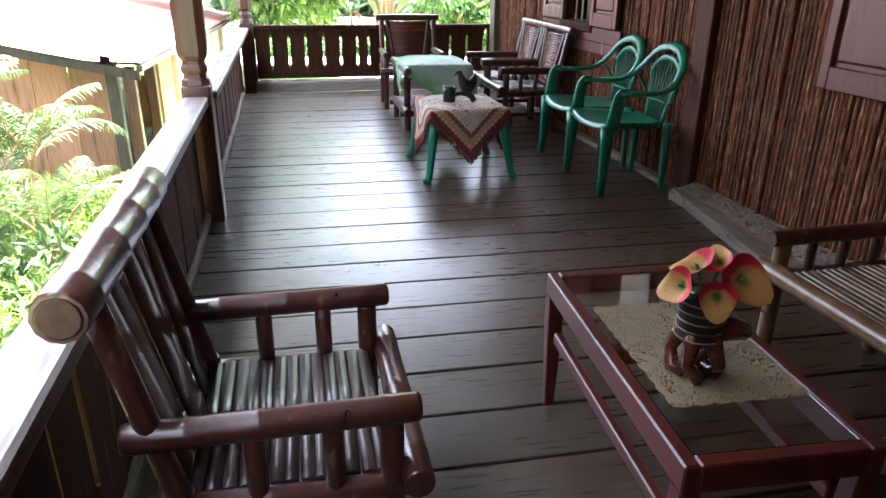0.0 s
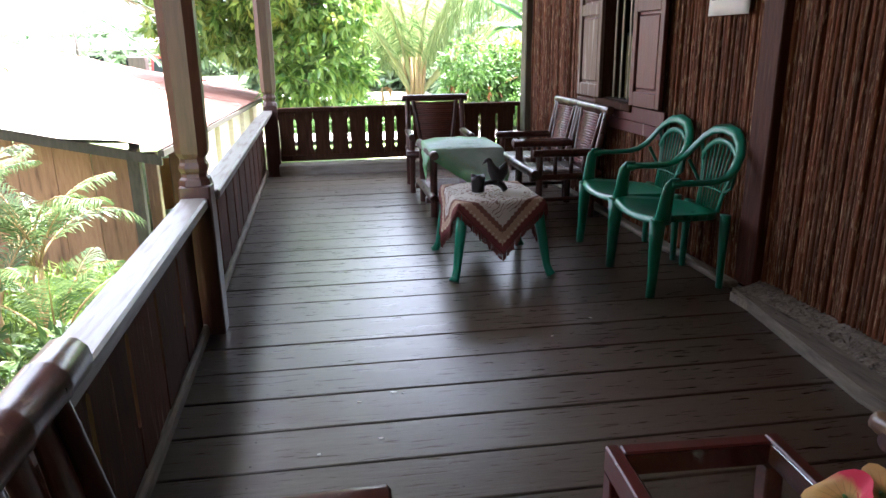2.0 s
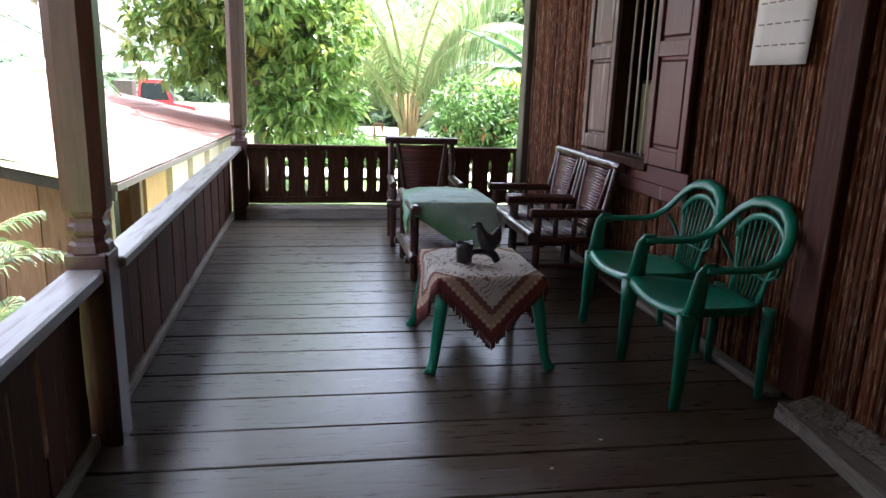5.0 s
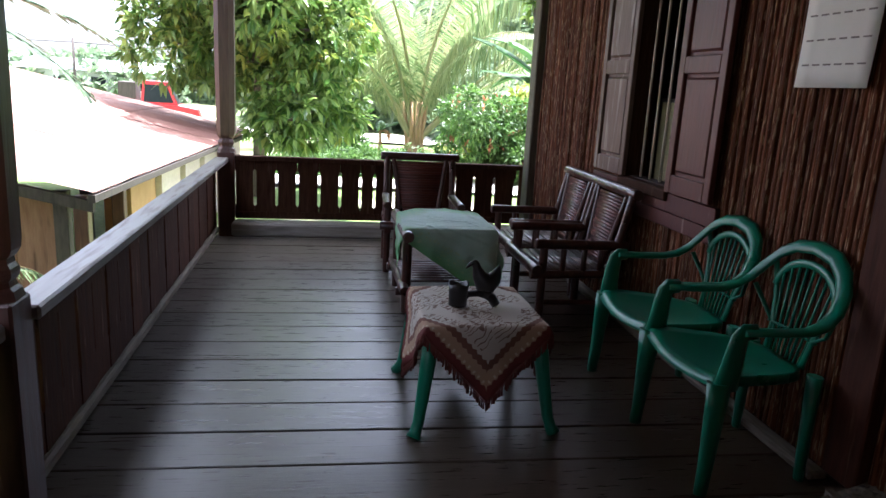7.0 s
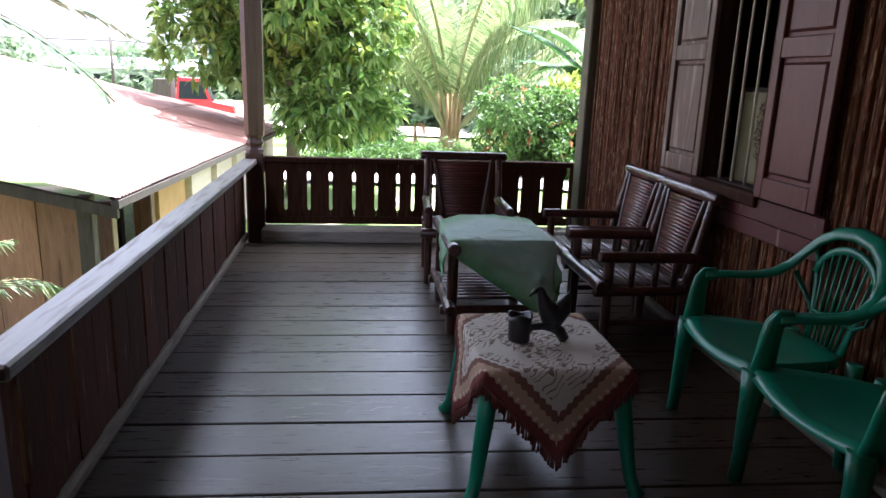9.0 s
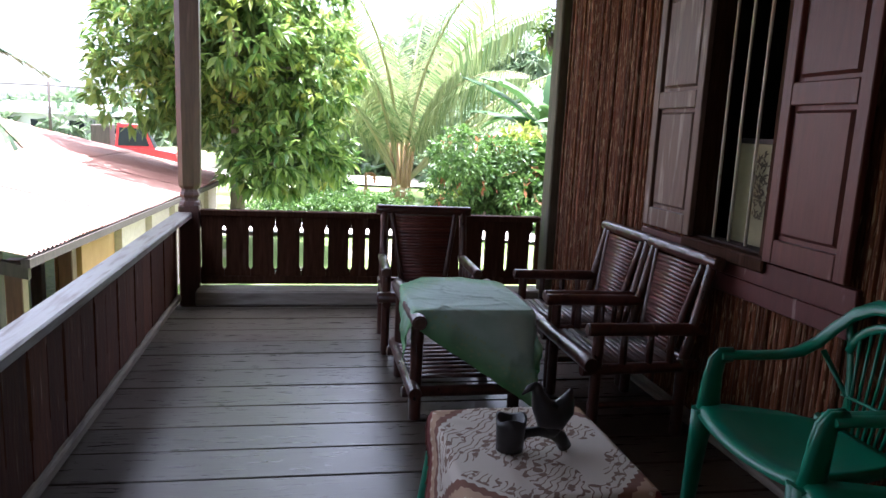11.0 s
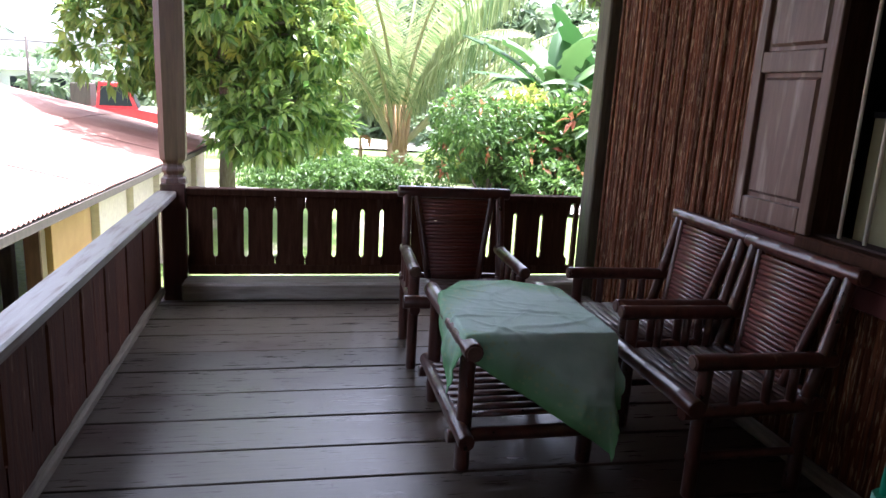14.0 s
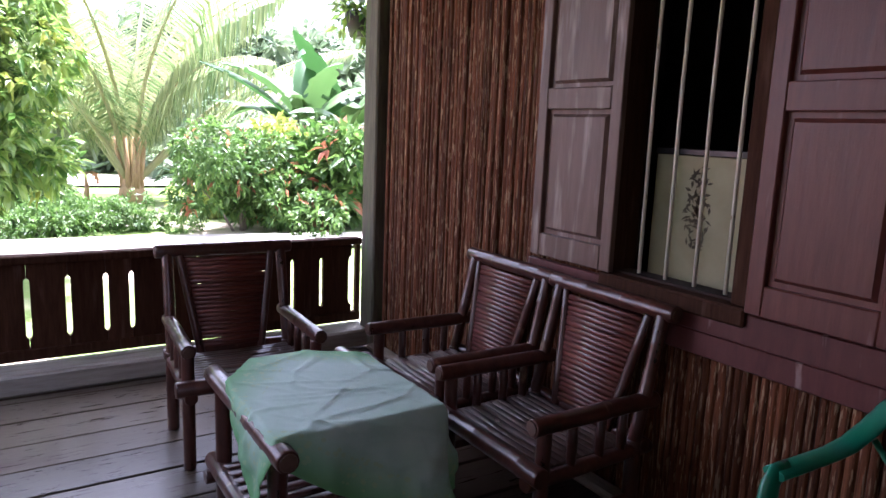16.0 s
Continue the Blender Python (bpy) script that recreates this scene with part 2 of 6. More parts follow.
def tube(points, radii, seg=10, bm=None, caps=True, squash=(1.0, 1.0)):
    """A round bar along a polyline, with a radius at each point."""
    bm = bm or bmesh.new()
    pts = [Vector(p) for p in points]
    if isinstance(radii, (int, float)):
        radii = [radii] * len(pts)
    rings, side = [], None
    for i, p in enumerate(pts):
        d = (pts[min(i + 1, len(pts) - 1)] - pts[max(i - 1, 0)]).normalized()
        if side is None:
            side = d.cross(Vector((0, 0, 1)) if abs(d.z) < 0.9 else Vector((0, 1, 0))).normalized()
        else:
            side = (side - d * side.dot(d)).normalized()
        up = side.cross(d)
        rings.append([bm.verts.new(p + (side * math.cos(a) * squash[0] + up * math.sin(a) * squash[1]) * radii[i]) for a in (2 * math.pi * k / seg for k in range(seg))])
    for a, b in zip(rings, rings[1:]):
        for k in range(seg):
            bm.faces.new((a[k], a[(k + 1) % seg], b[(k + 1) % seg], b[k])).smooth = True
    if caps:
        bm.faces.new(rings[0][::-1])
        bm.faces.new(rings[-1])
    return bm


def cane(p0, p1, r, nodes=2, seg=12, rnd=None):
    """A length of bamboo with its joints standing proud and slightly rounded ends."""
    rnd = rnd or random.Random(int(1e4 * (r + p0[0] + 3 * p0[1] + 7 * p0[2])))
    p0, p1 = Vector(p0), Vector(p1)
    ts, rs = [0.0, 0.012], [r * 0.93, r]
    for i in range(nodes):
        c = (i + 0.5 + rnd.uniform(-0.2, 0.2)) / nodes
        ts += [c - 0.02, c - 0.004, c + 0.004, c + 0.02]
        rs += [r * 0.995, r * 1.035, r * 1.035, r * 0.995]
    ts += [0.988, 1.0]
    rs += [r, r * 0.93]
    return tube([p0.lerp(p1, t) for t in ts], rs, seg)


def prism(outline, axis, lo, hi, bm=None):
    """A flat outline (list of 2D points) pushed along an axis."""
    bm = bm or bmesh.new()
    def at(p, d):
        v = list(p)
        v.insert(axis, d)
        return bm.verts.new(v)
    a, b = [at(p, lo) for p in outline], [at(p, hi) for p in outline]
    n = len(a)
    for k in range(n):
        bm.faces.new((a[k], a[(k + 1) % n], b[(k + 1) % n], b[k]))
    bm.faces.new(a)
    bm.faces.new(b[::-1])
    return bm


# ---- veranda: floor, walls, rails, roof ----
rng = random.Random(3)
WALL_END, Y0 = 6.93, -2.4
floor = thing("floor", "weathered grey-brown wooden plank veranda floor", "floor", kind="structure")
part("joist_deck", box((-2.88, Y0, -0.12), (0.3, 7.06, -0.035)), BACKING, floor, "dark boards under the planks")
joints = [6.83, 6.76, 6.514, 6.25, 6.005, 5.765, 5.51, 5.26, 5.01, 4.785, 4.555, 4.317, 4.076, 3.835, 3.603, 3.36, 3.107, 2.839, 2.583, 2.332, 2.091, 1.855, 1.616]
while joints[-1] > Y0:
    joints.append(joints[-1] - 0.238)
for a, b in zip(joints, joints[1:]):
    w = a - b - 0.011
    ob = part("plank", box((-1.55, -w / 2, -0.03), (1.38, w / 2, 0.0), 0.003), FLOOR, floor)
    skew = -0.03 * min(max((6.2 - a) / 1.8, 0.0), 1.0)
    ob.location = (-1.29, (a + b) / 2 + 0.5 * skew, rng.uniform(-0.003, 0.0))
    ob.rotation_euler = (rng.uniform(-0.004, 0.004), 0, skew + rng.uniform(-0.001, 0.001))
# Sill wood lightened for the edge beam; the daylight there is in the colour.
LITSILL = surface("daylit_sill_wood", (0.30, 0.28, 0.24), (0.45, 0.42, 0.37), 0.7, (1, 9, 9), 5, spot=(0.2, 0.18, 0.15), spot_freq=2, bump=0.25)
part("edge_beam", box((-2.62, 6.835, 0.0), (-0.01, 7.05, 0.108), 0.012), LITSILL, floor, "dusty edge beam, daylight painted into its paler colour")

NAIL = surface("dark_nail_head", (0.03, 0.025, 0.02), (0.06, 0.05, 0.04), 0.6)
bm, qn = bmesh.new(), random.Random(77)
for a, b in zip(joints, joints[1:]):
    for x in (-2.45, -1.83, -1.2, -0.58):
        for t in (0.22, 0.78):
            cx, cy = x + qn.uniform(-0.02, 0.02), b + (a - b) * (t + qn.uniform(-0.05, 0.05))
            bm.faces.new([bm.verts.new((cx + 0.0042 * math.cos(6.283 * k / 7), cy + 0.0042 * math.sin(6.283 * k / 7), 0.0012)) for k in range(7)])
tagged(part("nails", bm, NAIL, floor, "dark nail heads"), kind="stuff")
FLECK = surface("dried_white_paint", (0.55, 0.54, 0.50), (0.65, 0.64, 0.60), 0.8, freq=30)
for k, (x, y, s) in enumerate(((-1.965, 2.069, 0.011), (-1.93, 2.055, 0.006), (-2.10, 2.02, 0.008), (-2.25, 1.70, 0.008), (-2.04, 1.756, 0.009), (-1.20, 2.45, 0.006), (-0.95, 2.62, 0.007))):
    q = random.Random(k)
    part("paint_fleck", prism([(x + s * q.uniform(0.6, 1.5) * math.cos(a), y + s * q.uniform(0.5, 1.0) * math.sin(a)) for a in (6.283 * j / 7 for j in range(7))], 2, -0.002, 0.0012), FLECK, floor, "dried white paint fleck")

wall = thing("wall_east", "reddish-brown wall of upright split bark slats with pale flecks", "wall", kind="structure")
WY0, WY1, WZ0, WZ1 = 4.33, 4.90, 0.87, 2.15
def wall_box(y0, y1, z0, z1):
    part("backing", box((0.015, y0, z0), (0.10, y1, z1)), BACKING, wall)
wall_box(Y0, WY0, 0, 2.82); wall_box(WY1, WALL_END, 0, 2.82)
wall_box(WY0, WY1, 0, WZ0); wall_box(WY0, WY1, WZ1, 2.82)
def slat_mesh(w, d, z0, z1, seed):
    r = random.Random(seed)
    bm = bmesh.new()
    rows = []
    n = 7
    for i in range(n + 1):
        z = z0 + (z1 - z0) * i / n
        ww, dd, sh = w * r.uniform(0.9, 1.06), d * r.uniform(0.75, 1.15), r.uniform(-0.002, 0.002)
        rows.append([bm.verts.new((-dd * math.sin(a), sh - ww / 2 * math.cos(a), z)) for a in (math.pi * k / 4 for k in range(5))])
    for p, q in zip(rows, rows[1:]):
        for k in range(4):
            bm.faces.new((p[k], p[k + 1], q[k + 1], q[k])).smooth = k in (1, 2)
    me = bpy.data.meshes.new("slat")
    bm.to_mesh(me)
    bm.free()
    me.materials.append(SLAT)
    return me
tall = [slat_mesh(0.034, d, 0.02, 2.8, s) for s, d in enumerate((0.012, 0.016, 0.009, 0.02, 0.014, 0.011))]
low = [slat_mesh(0.034, 0.013, 0.02, WZ0 - 0.1, 20 + s) for s in range(3)]
high = [slat_mesh(0.034, 0.013, WZ1 + 0.05, 2.8, 30 + s) for s in range(3)]
y = Y0
while y < WALL_END - 0.16:
    holes = [(a, b) for a, b in ((WY0, WY1),) if a - 0.02 < y < b + 0.02]
    for bank in ((low, high) if holes else (tall,)):
        piece("slat", rng.choice(bank), wall, pose(0.014, y, 0, 0, 0, 0) @ Matrix.Diagonal((rng.uniform(0.7, 1.3), rng.uniform(0.85, 1.05), 1, 1)))
    y += rng.uniform(0.028, 0.034)
part("corner_post", box((-0.055, WALL_END - 0.15, 0), (0.11, WALL_END + 0.02, 2.82), 0.01), GREYPOST, wall, "weathered grey-green corner post")
bm = box((-0.05, 2.70, 0.05), (0.02, 2.86, 2.82), 0.006)
part("wall_post", bm, DARKPOST, wall, "broad brown upright board")
part("far_return", box((0.11, WALL_END - 0.1, -1.2), (4.2, WALL_END + 0.0, 2.82)), BACKING, wall)
part("wall_north", box((-2.9, Y0 - 0.12, -0.1), (4.2, Y0, 2.82)), BACKING, wall)
# Added walls, never in view, that block daylight from the near left.
west = thing("wall_west", "unseen dark walls added to block light at the near end", "wall", kind="structure")
part("end_bay", box((-2.90, Y0, 0.65), (-2.83, -1.0, 2.82)), BACKING, west)
part("neighbour_side", box((-7.2, -9.0, -1.4), (-7.0, 5.0, 7.0)), BACKING, west)

sill = thing("wall_sill", "grey weathered sill beam along the foot of the wall", "beam", kind="structure")
part("beam", prism([(-0.14, 2.72), (-0.30, 1.65), (-0.30, Y0), (-0.17, Y0), (-0.17, 1.65), (-0.06, 2.72)], 2, 0.0, 0.06), SILLWOOD, sill)
part("beam", box((-0.09, 2.86, 0.0), (-0.01, WALL_END - 0.15, 0.035), 0.01), SILLWOOD, sill)
bm = bmesh.new()
r2 = random.Random(9)
for i in range(2200):
    c = Vector((r2.uniform(-0.17, 0.0), r2.uniform(Y0, 2.68), 0))
    c.z = 0.045 + 0.05 * (c.x + 0.17) / 0.17 + r2.uniform(-0.008, 0.012)
    s = r2.uniform(0.005, 0.016)
    vs = [bm.verts.new(c + Vector((r2.uniform(-1, 1), r2.uniform(-1, 1), r2.uniform(-0.5, 0.9))) * s) for _ in range(4)]
    for f in ((0, 1, 2), (0, 1, 3), (0, 2, 3), (1, 2, 3)):
        bm.faces.new([vs[k] for k in f])
tagged(part("litter", bm, RUBBLE, sill, "crumbled pale grey litter"), kind="stuff")
part("ledge", prism([(-0.165, 0.0), (0.01, 0.0), (0.01, 0.095), (-0.165, 0.045)], 1, Y0, 2.70), RUBBLE, sill)

ceiling = thing("ceiling", "dark wooden underside of the veranda roof", "ceiling", kind="structure")
bm = box((-3.1, Y0 - 0.2, 2.82), (4.3, 7.7, 2.90))
for i in range(12):
    box((-3.1, Y0 + 0.9 * i, 2.70), (0.0, Y0 + 0.9 * i + 0.06, 2.82), bm=bm)
part("roof_boards", bm, ROOFUNDER, ceiling)


def notch_plank(x0, x1, z0, z1, s0, s1, n0, n1):
    """An upright board whose edges are cut back by n0, n1 between the heights s0 and s1, to leave a slot beside its neighbour."""
    out = [(x0, z0), (x1, z0)]
    if n1:
        out += [(x1, s0), (x1 - n1 * 0.7, s0 + n1 * 0.5), (x1 - n1, s0 + n1 * 1.6), (x1 - n1, s1 - n1 * 1.6), (x1 - n1 * 0.7, s1 - n1 * 0.5), (x1, s1)]
    out += [(x1, z1), (x0, z1)]
    if n0:
        out += [(x0, s1), (x0 + n0 * 0.7, s1 - n0 * 0.5), (x0 + n0, s1 - n0 * 1.6), (x0 + n0, s0 + n0 * 1.6), (x0 + n0 * 0.7, s0 + n0 * 0.5), (x0, s0)]
    return out


end_rail = thing("railing_end", "dark brown plank railing with narrow upright slots", "railing", kind="structure")
part("top_rail", box((-2.60, 6.985, 0.628), (-0.03, 7.07, 0.672), 0.006), DARKWOOD, end_rail)
part("bottom_rail", box((-2.60, 7.0, 0.125), (-0.03, 7.05, 0.185), 0.005), DARKWOOD, end_rail)
slots = [-2.61, -2.438, -2.252, -2.075, -1.886, -1.702, -1.523, -1.397, -1.221, -1.037, -0.85, -0.665, -0.485, -0.297, -0.09]
for k, (a, b) in enumerate(zip(slots, slots[1:])):
    part("board", prism(notch_plank(a + 0.001, b - 0.001, 0.15, 0.64, 0.235, 0.555, 0.013, 0.013 if k < 13 else 0.02), 1, 7.01 + 0.003 * (k % 2), 7.04), DARKWOOD, end_rail)
part("board", box((-0.06, 7.01, 0.15), (-0.03, 7.04, 0.64)), DARKWOOD, end_rail)

side_rail = thing("railing_side", "dark brown side railing of upright boards with a worn grey top rail", "railing", kind="structure")
part("top_rail", box((-2.765, 2.92, 0.61), (-2.652, 6.98, 0.655), 0.008), RAILTOP, side_rail, "worn grey top rail")
part("top_rail", box((-2.80, Y0, 0.60), (-2.685, 2.78, 0.65), 0.008), RAILTOP, side_rail, "worn grey top rail")
part("sill", box((-2.83, 2.92, 0.0), (-2.735, 6.98, 0.055), 0.012), SILLWOOD, side_rail, "dusty bottom sill")
part("sill", box((-2.83, Y0, 0.0), (-2.738, 2.78, 0.06), 0.012), SILLWOOD, side_rail, "dusty bottom sill")
y = Y0 + 0.1
k = 0
while y < 6.95:
    w = rng.uniform(0.17, 0.21)
    y1 = min(y + w, 6.97)
    if not (y < 2.92 and y1 > 2.78):
        part("board", prism(notch_plank(y + 0.001, y1 - 0.001, 0.05, 0.615, 0.20, 0.50, 0.009, 0.009), 0, -2.785 + 0.004 * (k % 2), -2.761 + 0.004 * (k % 2)), SIDEBOARD, side_rail)
    y = y1
    k += 1


def turned_post(name, x, y, w, label):
    th = thing(name, label, "post", kind="structure", m=pose(x, y, 0))
    h = w / 2
    part("base", box((-h, -h, -1.4), (h, h, 0.70), 0.008), POSTWOOD, th)
    bm = bmesh.new()
    prof = [(0.70, 1.0), (0.725, 0.93), (0.735, 0.78), (0.75, 0.74), (0.762, 0.86), (0.775, 0.9), (0.788, 0.86), (0.80, 0.76), (0.815, 0.74), (0.825, 0.86), (0.84, 0.98), (0.87, 1.02), (1.4, 1.1), (2.82, 1.1)]
    rings = []
    for z, s in prof:
        q, c = h * s, h * s * 0.5
        rings.append([bm.verts.new(v) for v in ((-q, -c, z), (-c, -q, z), (c, -q, z), (q, -c, z), (q, c, z), (c, q, z), (-c, q, z), (-q, c, z))])
    for a, b in zip(rings, rings[1:]):
        for k in range(8):
            bm.faces.new((a[k], a[(k + 1) % 8], b[(k + 1) % 8], b[k]))
    bm.faces.new(rings[0][::-1]); bm.faces.new(rings[-1])
    part("shaft", bm, POSTWOOD, th)
    return th
turned_post("post_1", -2.738, 2.85, 0.135, "brown turned wooden veranda post beside the railing")
turned_post("post_2", -2.675, 7.05, 0.145, "brown turned wooden corner post at the railings")
turned_post("post_3", -2.738, -1.6, 0.135, "brown turned wooden veranda post beside the railing")


# ---- windows ----
def shutter(parent, y0, y1, z0, z1, x, mat, label):
    """A framed shutter leaf with two raised panels, lying at x and facing -x."""
    t, st = 0.028, 0.056
    zm = z0 + 0.61
    leaf = part("shutter", box((x, y0, z0), (x + t, y0 + st, z1), 0.004), mat, parent, label)
    part("stile", box((x, y1 - st, z0), (x + t, y1, z1), 0.004), mat, leaf)
    for a, b in ((z0, z0 + 0.095), (zm, zm + 0.085), (z1 - 0.09, z1)):
        part("rail", box((x, y0 + st, a), (x + t, y1 - st, b), 0.004), mat, leaf)
    for a, b in ((z0 + 0.095, zm), (zm + 0.085, z1 - 0.09)):
        ya, yb, bm = y0 + st, y1 - st, bmesh.new()
        g = 0.03
        lo = [bm.verts.new(v) for v in ((x + 0.022, ya, a), (x + 0.022, yb, a), (x + 0.022, yb, b), (x + 0.022, ya, b))]
        mi = [bm.verts.new(v) for v in ((x + 0.022, ya + g * 0.6, a + g * 0.6), (x + 0.022, yb - g * 0.6, a + g * 0.6), (x + 0.022, yb - g * 0.6, b - g * 0.6), (x + 0.022, ya + g * 0.6, b - g * 0.6))]
        hi = [bm.verts.new(v) for v in ((x + 0.008, ya + g, a + g), (x + 0.008, yb - g, a + g), (x + 0.008, yb - g, b - g), (x + 0.008, ya + g, b - g))]
        for p, q in ((lo, mi), (mi, hi)):
            for k in range(4):
                bm.faces.new((p[k], p[(k + 1) % 4], q[(k + 1) % 4], q[k]))
        bm.faces.new(hi)
        part("panel", bm, mat, leaf)
    return leaf


win = thing("window_1", "open window with red-brown panelled shutters and cream iron bars", "window", kind="structure")
shutter(win, 4.85, 5.315, 0.865, 2.12, -0.045, SHUTTER, "weathered pinkish shutter folded open against the wall")
shutter(win, 3.83, 4.27, 0.855, 2.12, -0.06, REDSHUT, "weathered red-brown shutter folded open against the wall")
part("sill", box((-0.05, 4.275, 0.80), (0.12, 4.90, 0.862), 0.008), DARKWOOD, win)
part("apron", box((-0.03, 3.80, 0.745), (-0.004, 5.34, 0.845), 0.004), REDPAINT, win, "peeling red painted board")
part("apron", box((-0.022, 3.80, 0.66), (-0.002, 4.85, 0.742), 0.004), REDPAINT, win, "peeling red painted board")
part("jamb", box((-0.02, 4.29, 0.862), (0.12, 4.345, 2.15), 0.004), DARKWOOD, win)
part("jamb", box((-0.02, 4.865, 0.862), (0.12, 4.92, 2.15), 0.004), DARKWOOD, win)
part("head", box((-0.02, 4.29, 2.15), (0.12, 4.92, 2.21), 0.004), DARKWOOD, win)
for y in (4.413, 4.537, 4.662, 4.784):
    part("bar", tube([(0.05, y, 0.86), (0.05, y + 0.004, 1.5), (0.05, y, 2.15)], 0.0075, 10), BAR, win, "cream painted iron bar")
near_win = thing("window_2", "closed red-brown panelled window shutters", "window", kind="structure")
shutter(near_win, 1.40, 1.85, 0.775, 2.05, -0.05, REDSHUT, "closed red-brown shutter")
shutter(near_win, 0.945, 1.395, 0.775, 2.05, -0.05, REDSHUT, "closed red-brown shutter")

room = thing("wall_room", "dark inner room behind the barred window", "wall", kind="structure")
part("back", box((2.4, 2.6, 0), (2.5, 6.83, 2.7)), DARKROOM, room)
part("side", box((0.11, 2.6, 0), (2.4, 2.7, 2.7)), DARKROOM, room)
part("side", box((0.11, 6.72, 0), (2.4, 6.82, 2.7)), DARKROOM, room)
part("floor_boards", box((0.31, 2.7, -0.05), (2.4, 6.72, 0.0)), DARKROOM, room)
screen = thing("painted_screen", "cream painted low panel with a dark leafy plant motif", "screen", m=pose(0.165, 4.58, 0))
part("board", box((0, -0.30, 0.0), (0.02, 0.265, 1.318), 0.003), CREAM, screen)
part("cap", box((-0.006, -0.30, 1.318), (0.026, 0.268, 1.342), 0.003), CARVED, screen, "black cap strip")
MOTIF = surface("painted_motif", (0.07, 0.06, 0.04), (0.15, 0.13, 0.075), 0.8)
bm = bmesh.new()
r4 = random.Random(5)
for k in range(110):
    a, d = r4.uniform(0, 6.283), r4.random() ** 0.6
    cy, cz = 0.06 + 0.055 * d * math.cos(a), 1.13 + 0.16 * d * math.sin(a)
    l, w, t = r4.uniform(0.010, 0.022), r4.uniform(0.004, 0.007), r4.uniform(0, 6.283)
    u, v = Vector((0, math.cos(t), math.sin(t))), Vector((0, -math.sin(t), math.cos(t)))
    c = Vector((-0.003, cy, cz))
    bm.faces.new([bm.verts.new(p) for p in (c - u * l, c + v * w, c + u * l, c - v * w)])
part("motif", bm, MOTIF, screen, "dark painted leaves")

cal = thing("calendar", "white printed paper sheet hung on the slat wall", "calendar", m=pose(-0.028, 3.187, 0))
bm = bmesh.new()
g = [[bm.verts.new((0.004 * math.sin(5 * z + 3 * y) - 0.012 * (1 - (z - 1.4) / 0.6) ** 2, y, z)) for y in np.linspace(-0.19, 0.19, 7)] for z in np.linspace(1.405, 1.98, 10)]
for a, b in zip(g, g[1:]):
    for k in range(6):
        bm.faces.new((a[k], a[k + 1], b[k + 1], b[k])).smooth = True
page = part("page", bm, PAPER, cal)
sol = page.modifiers.new("thickness", "SOLIDIFY")
sol.thickness, sol.offset = 0.002, 0
for z in (1.485, 1.575, 1.665, 1.755):
    for k in range(6):
        y = -0.165 + 0.058 * k
        xx = 0.004 * math.sin(5 * z + 3 * y) - 0.012 * (1 - (z - 1.4) / 0.6) ** 2 - 0.0045
        part("print", box((xx, y, z), (xx + 0.002, y + 0.038, z + 0.006)), PRINT, cal)


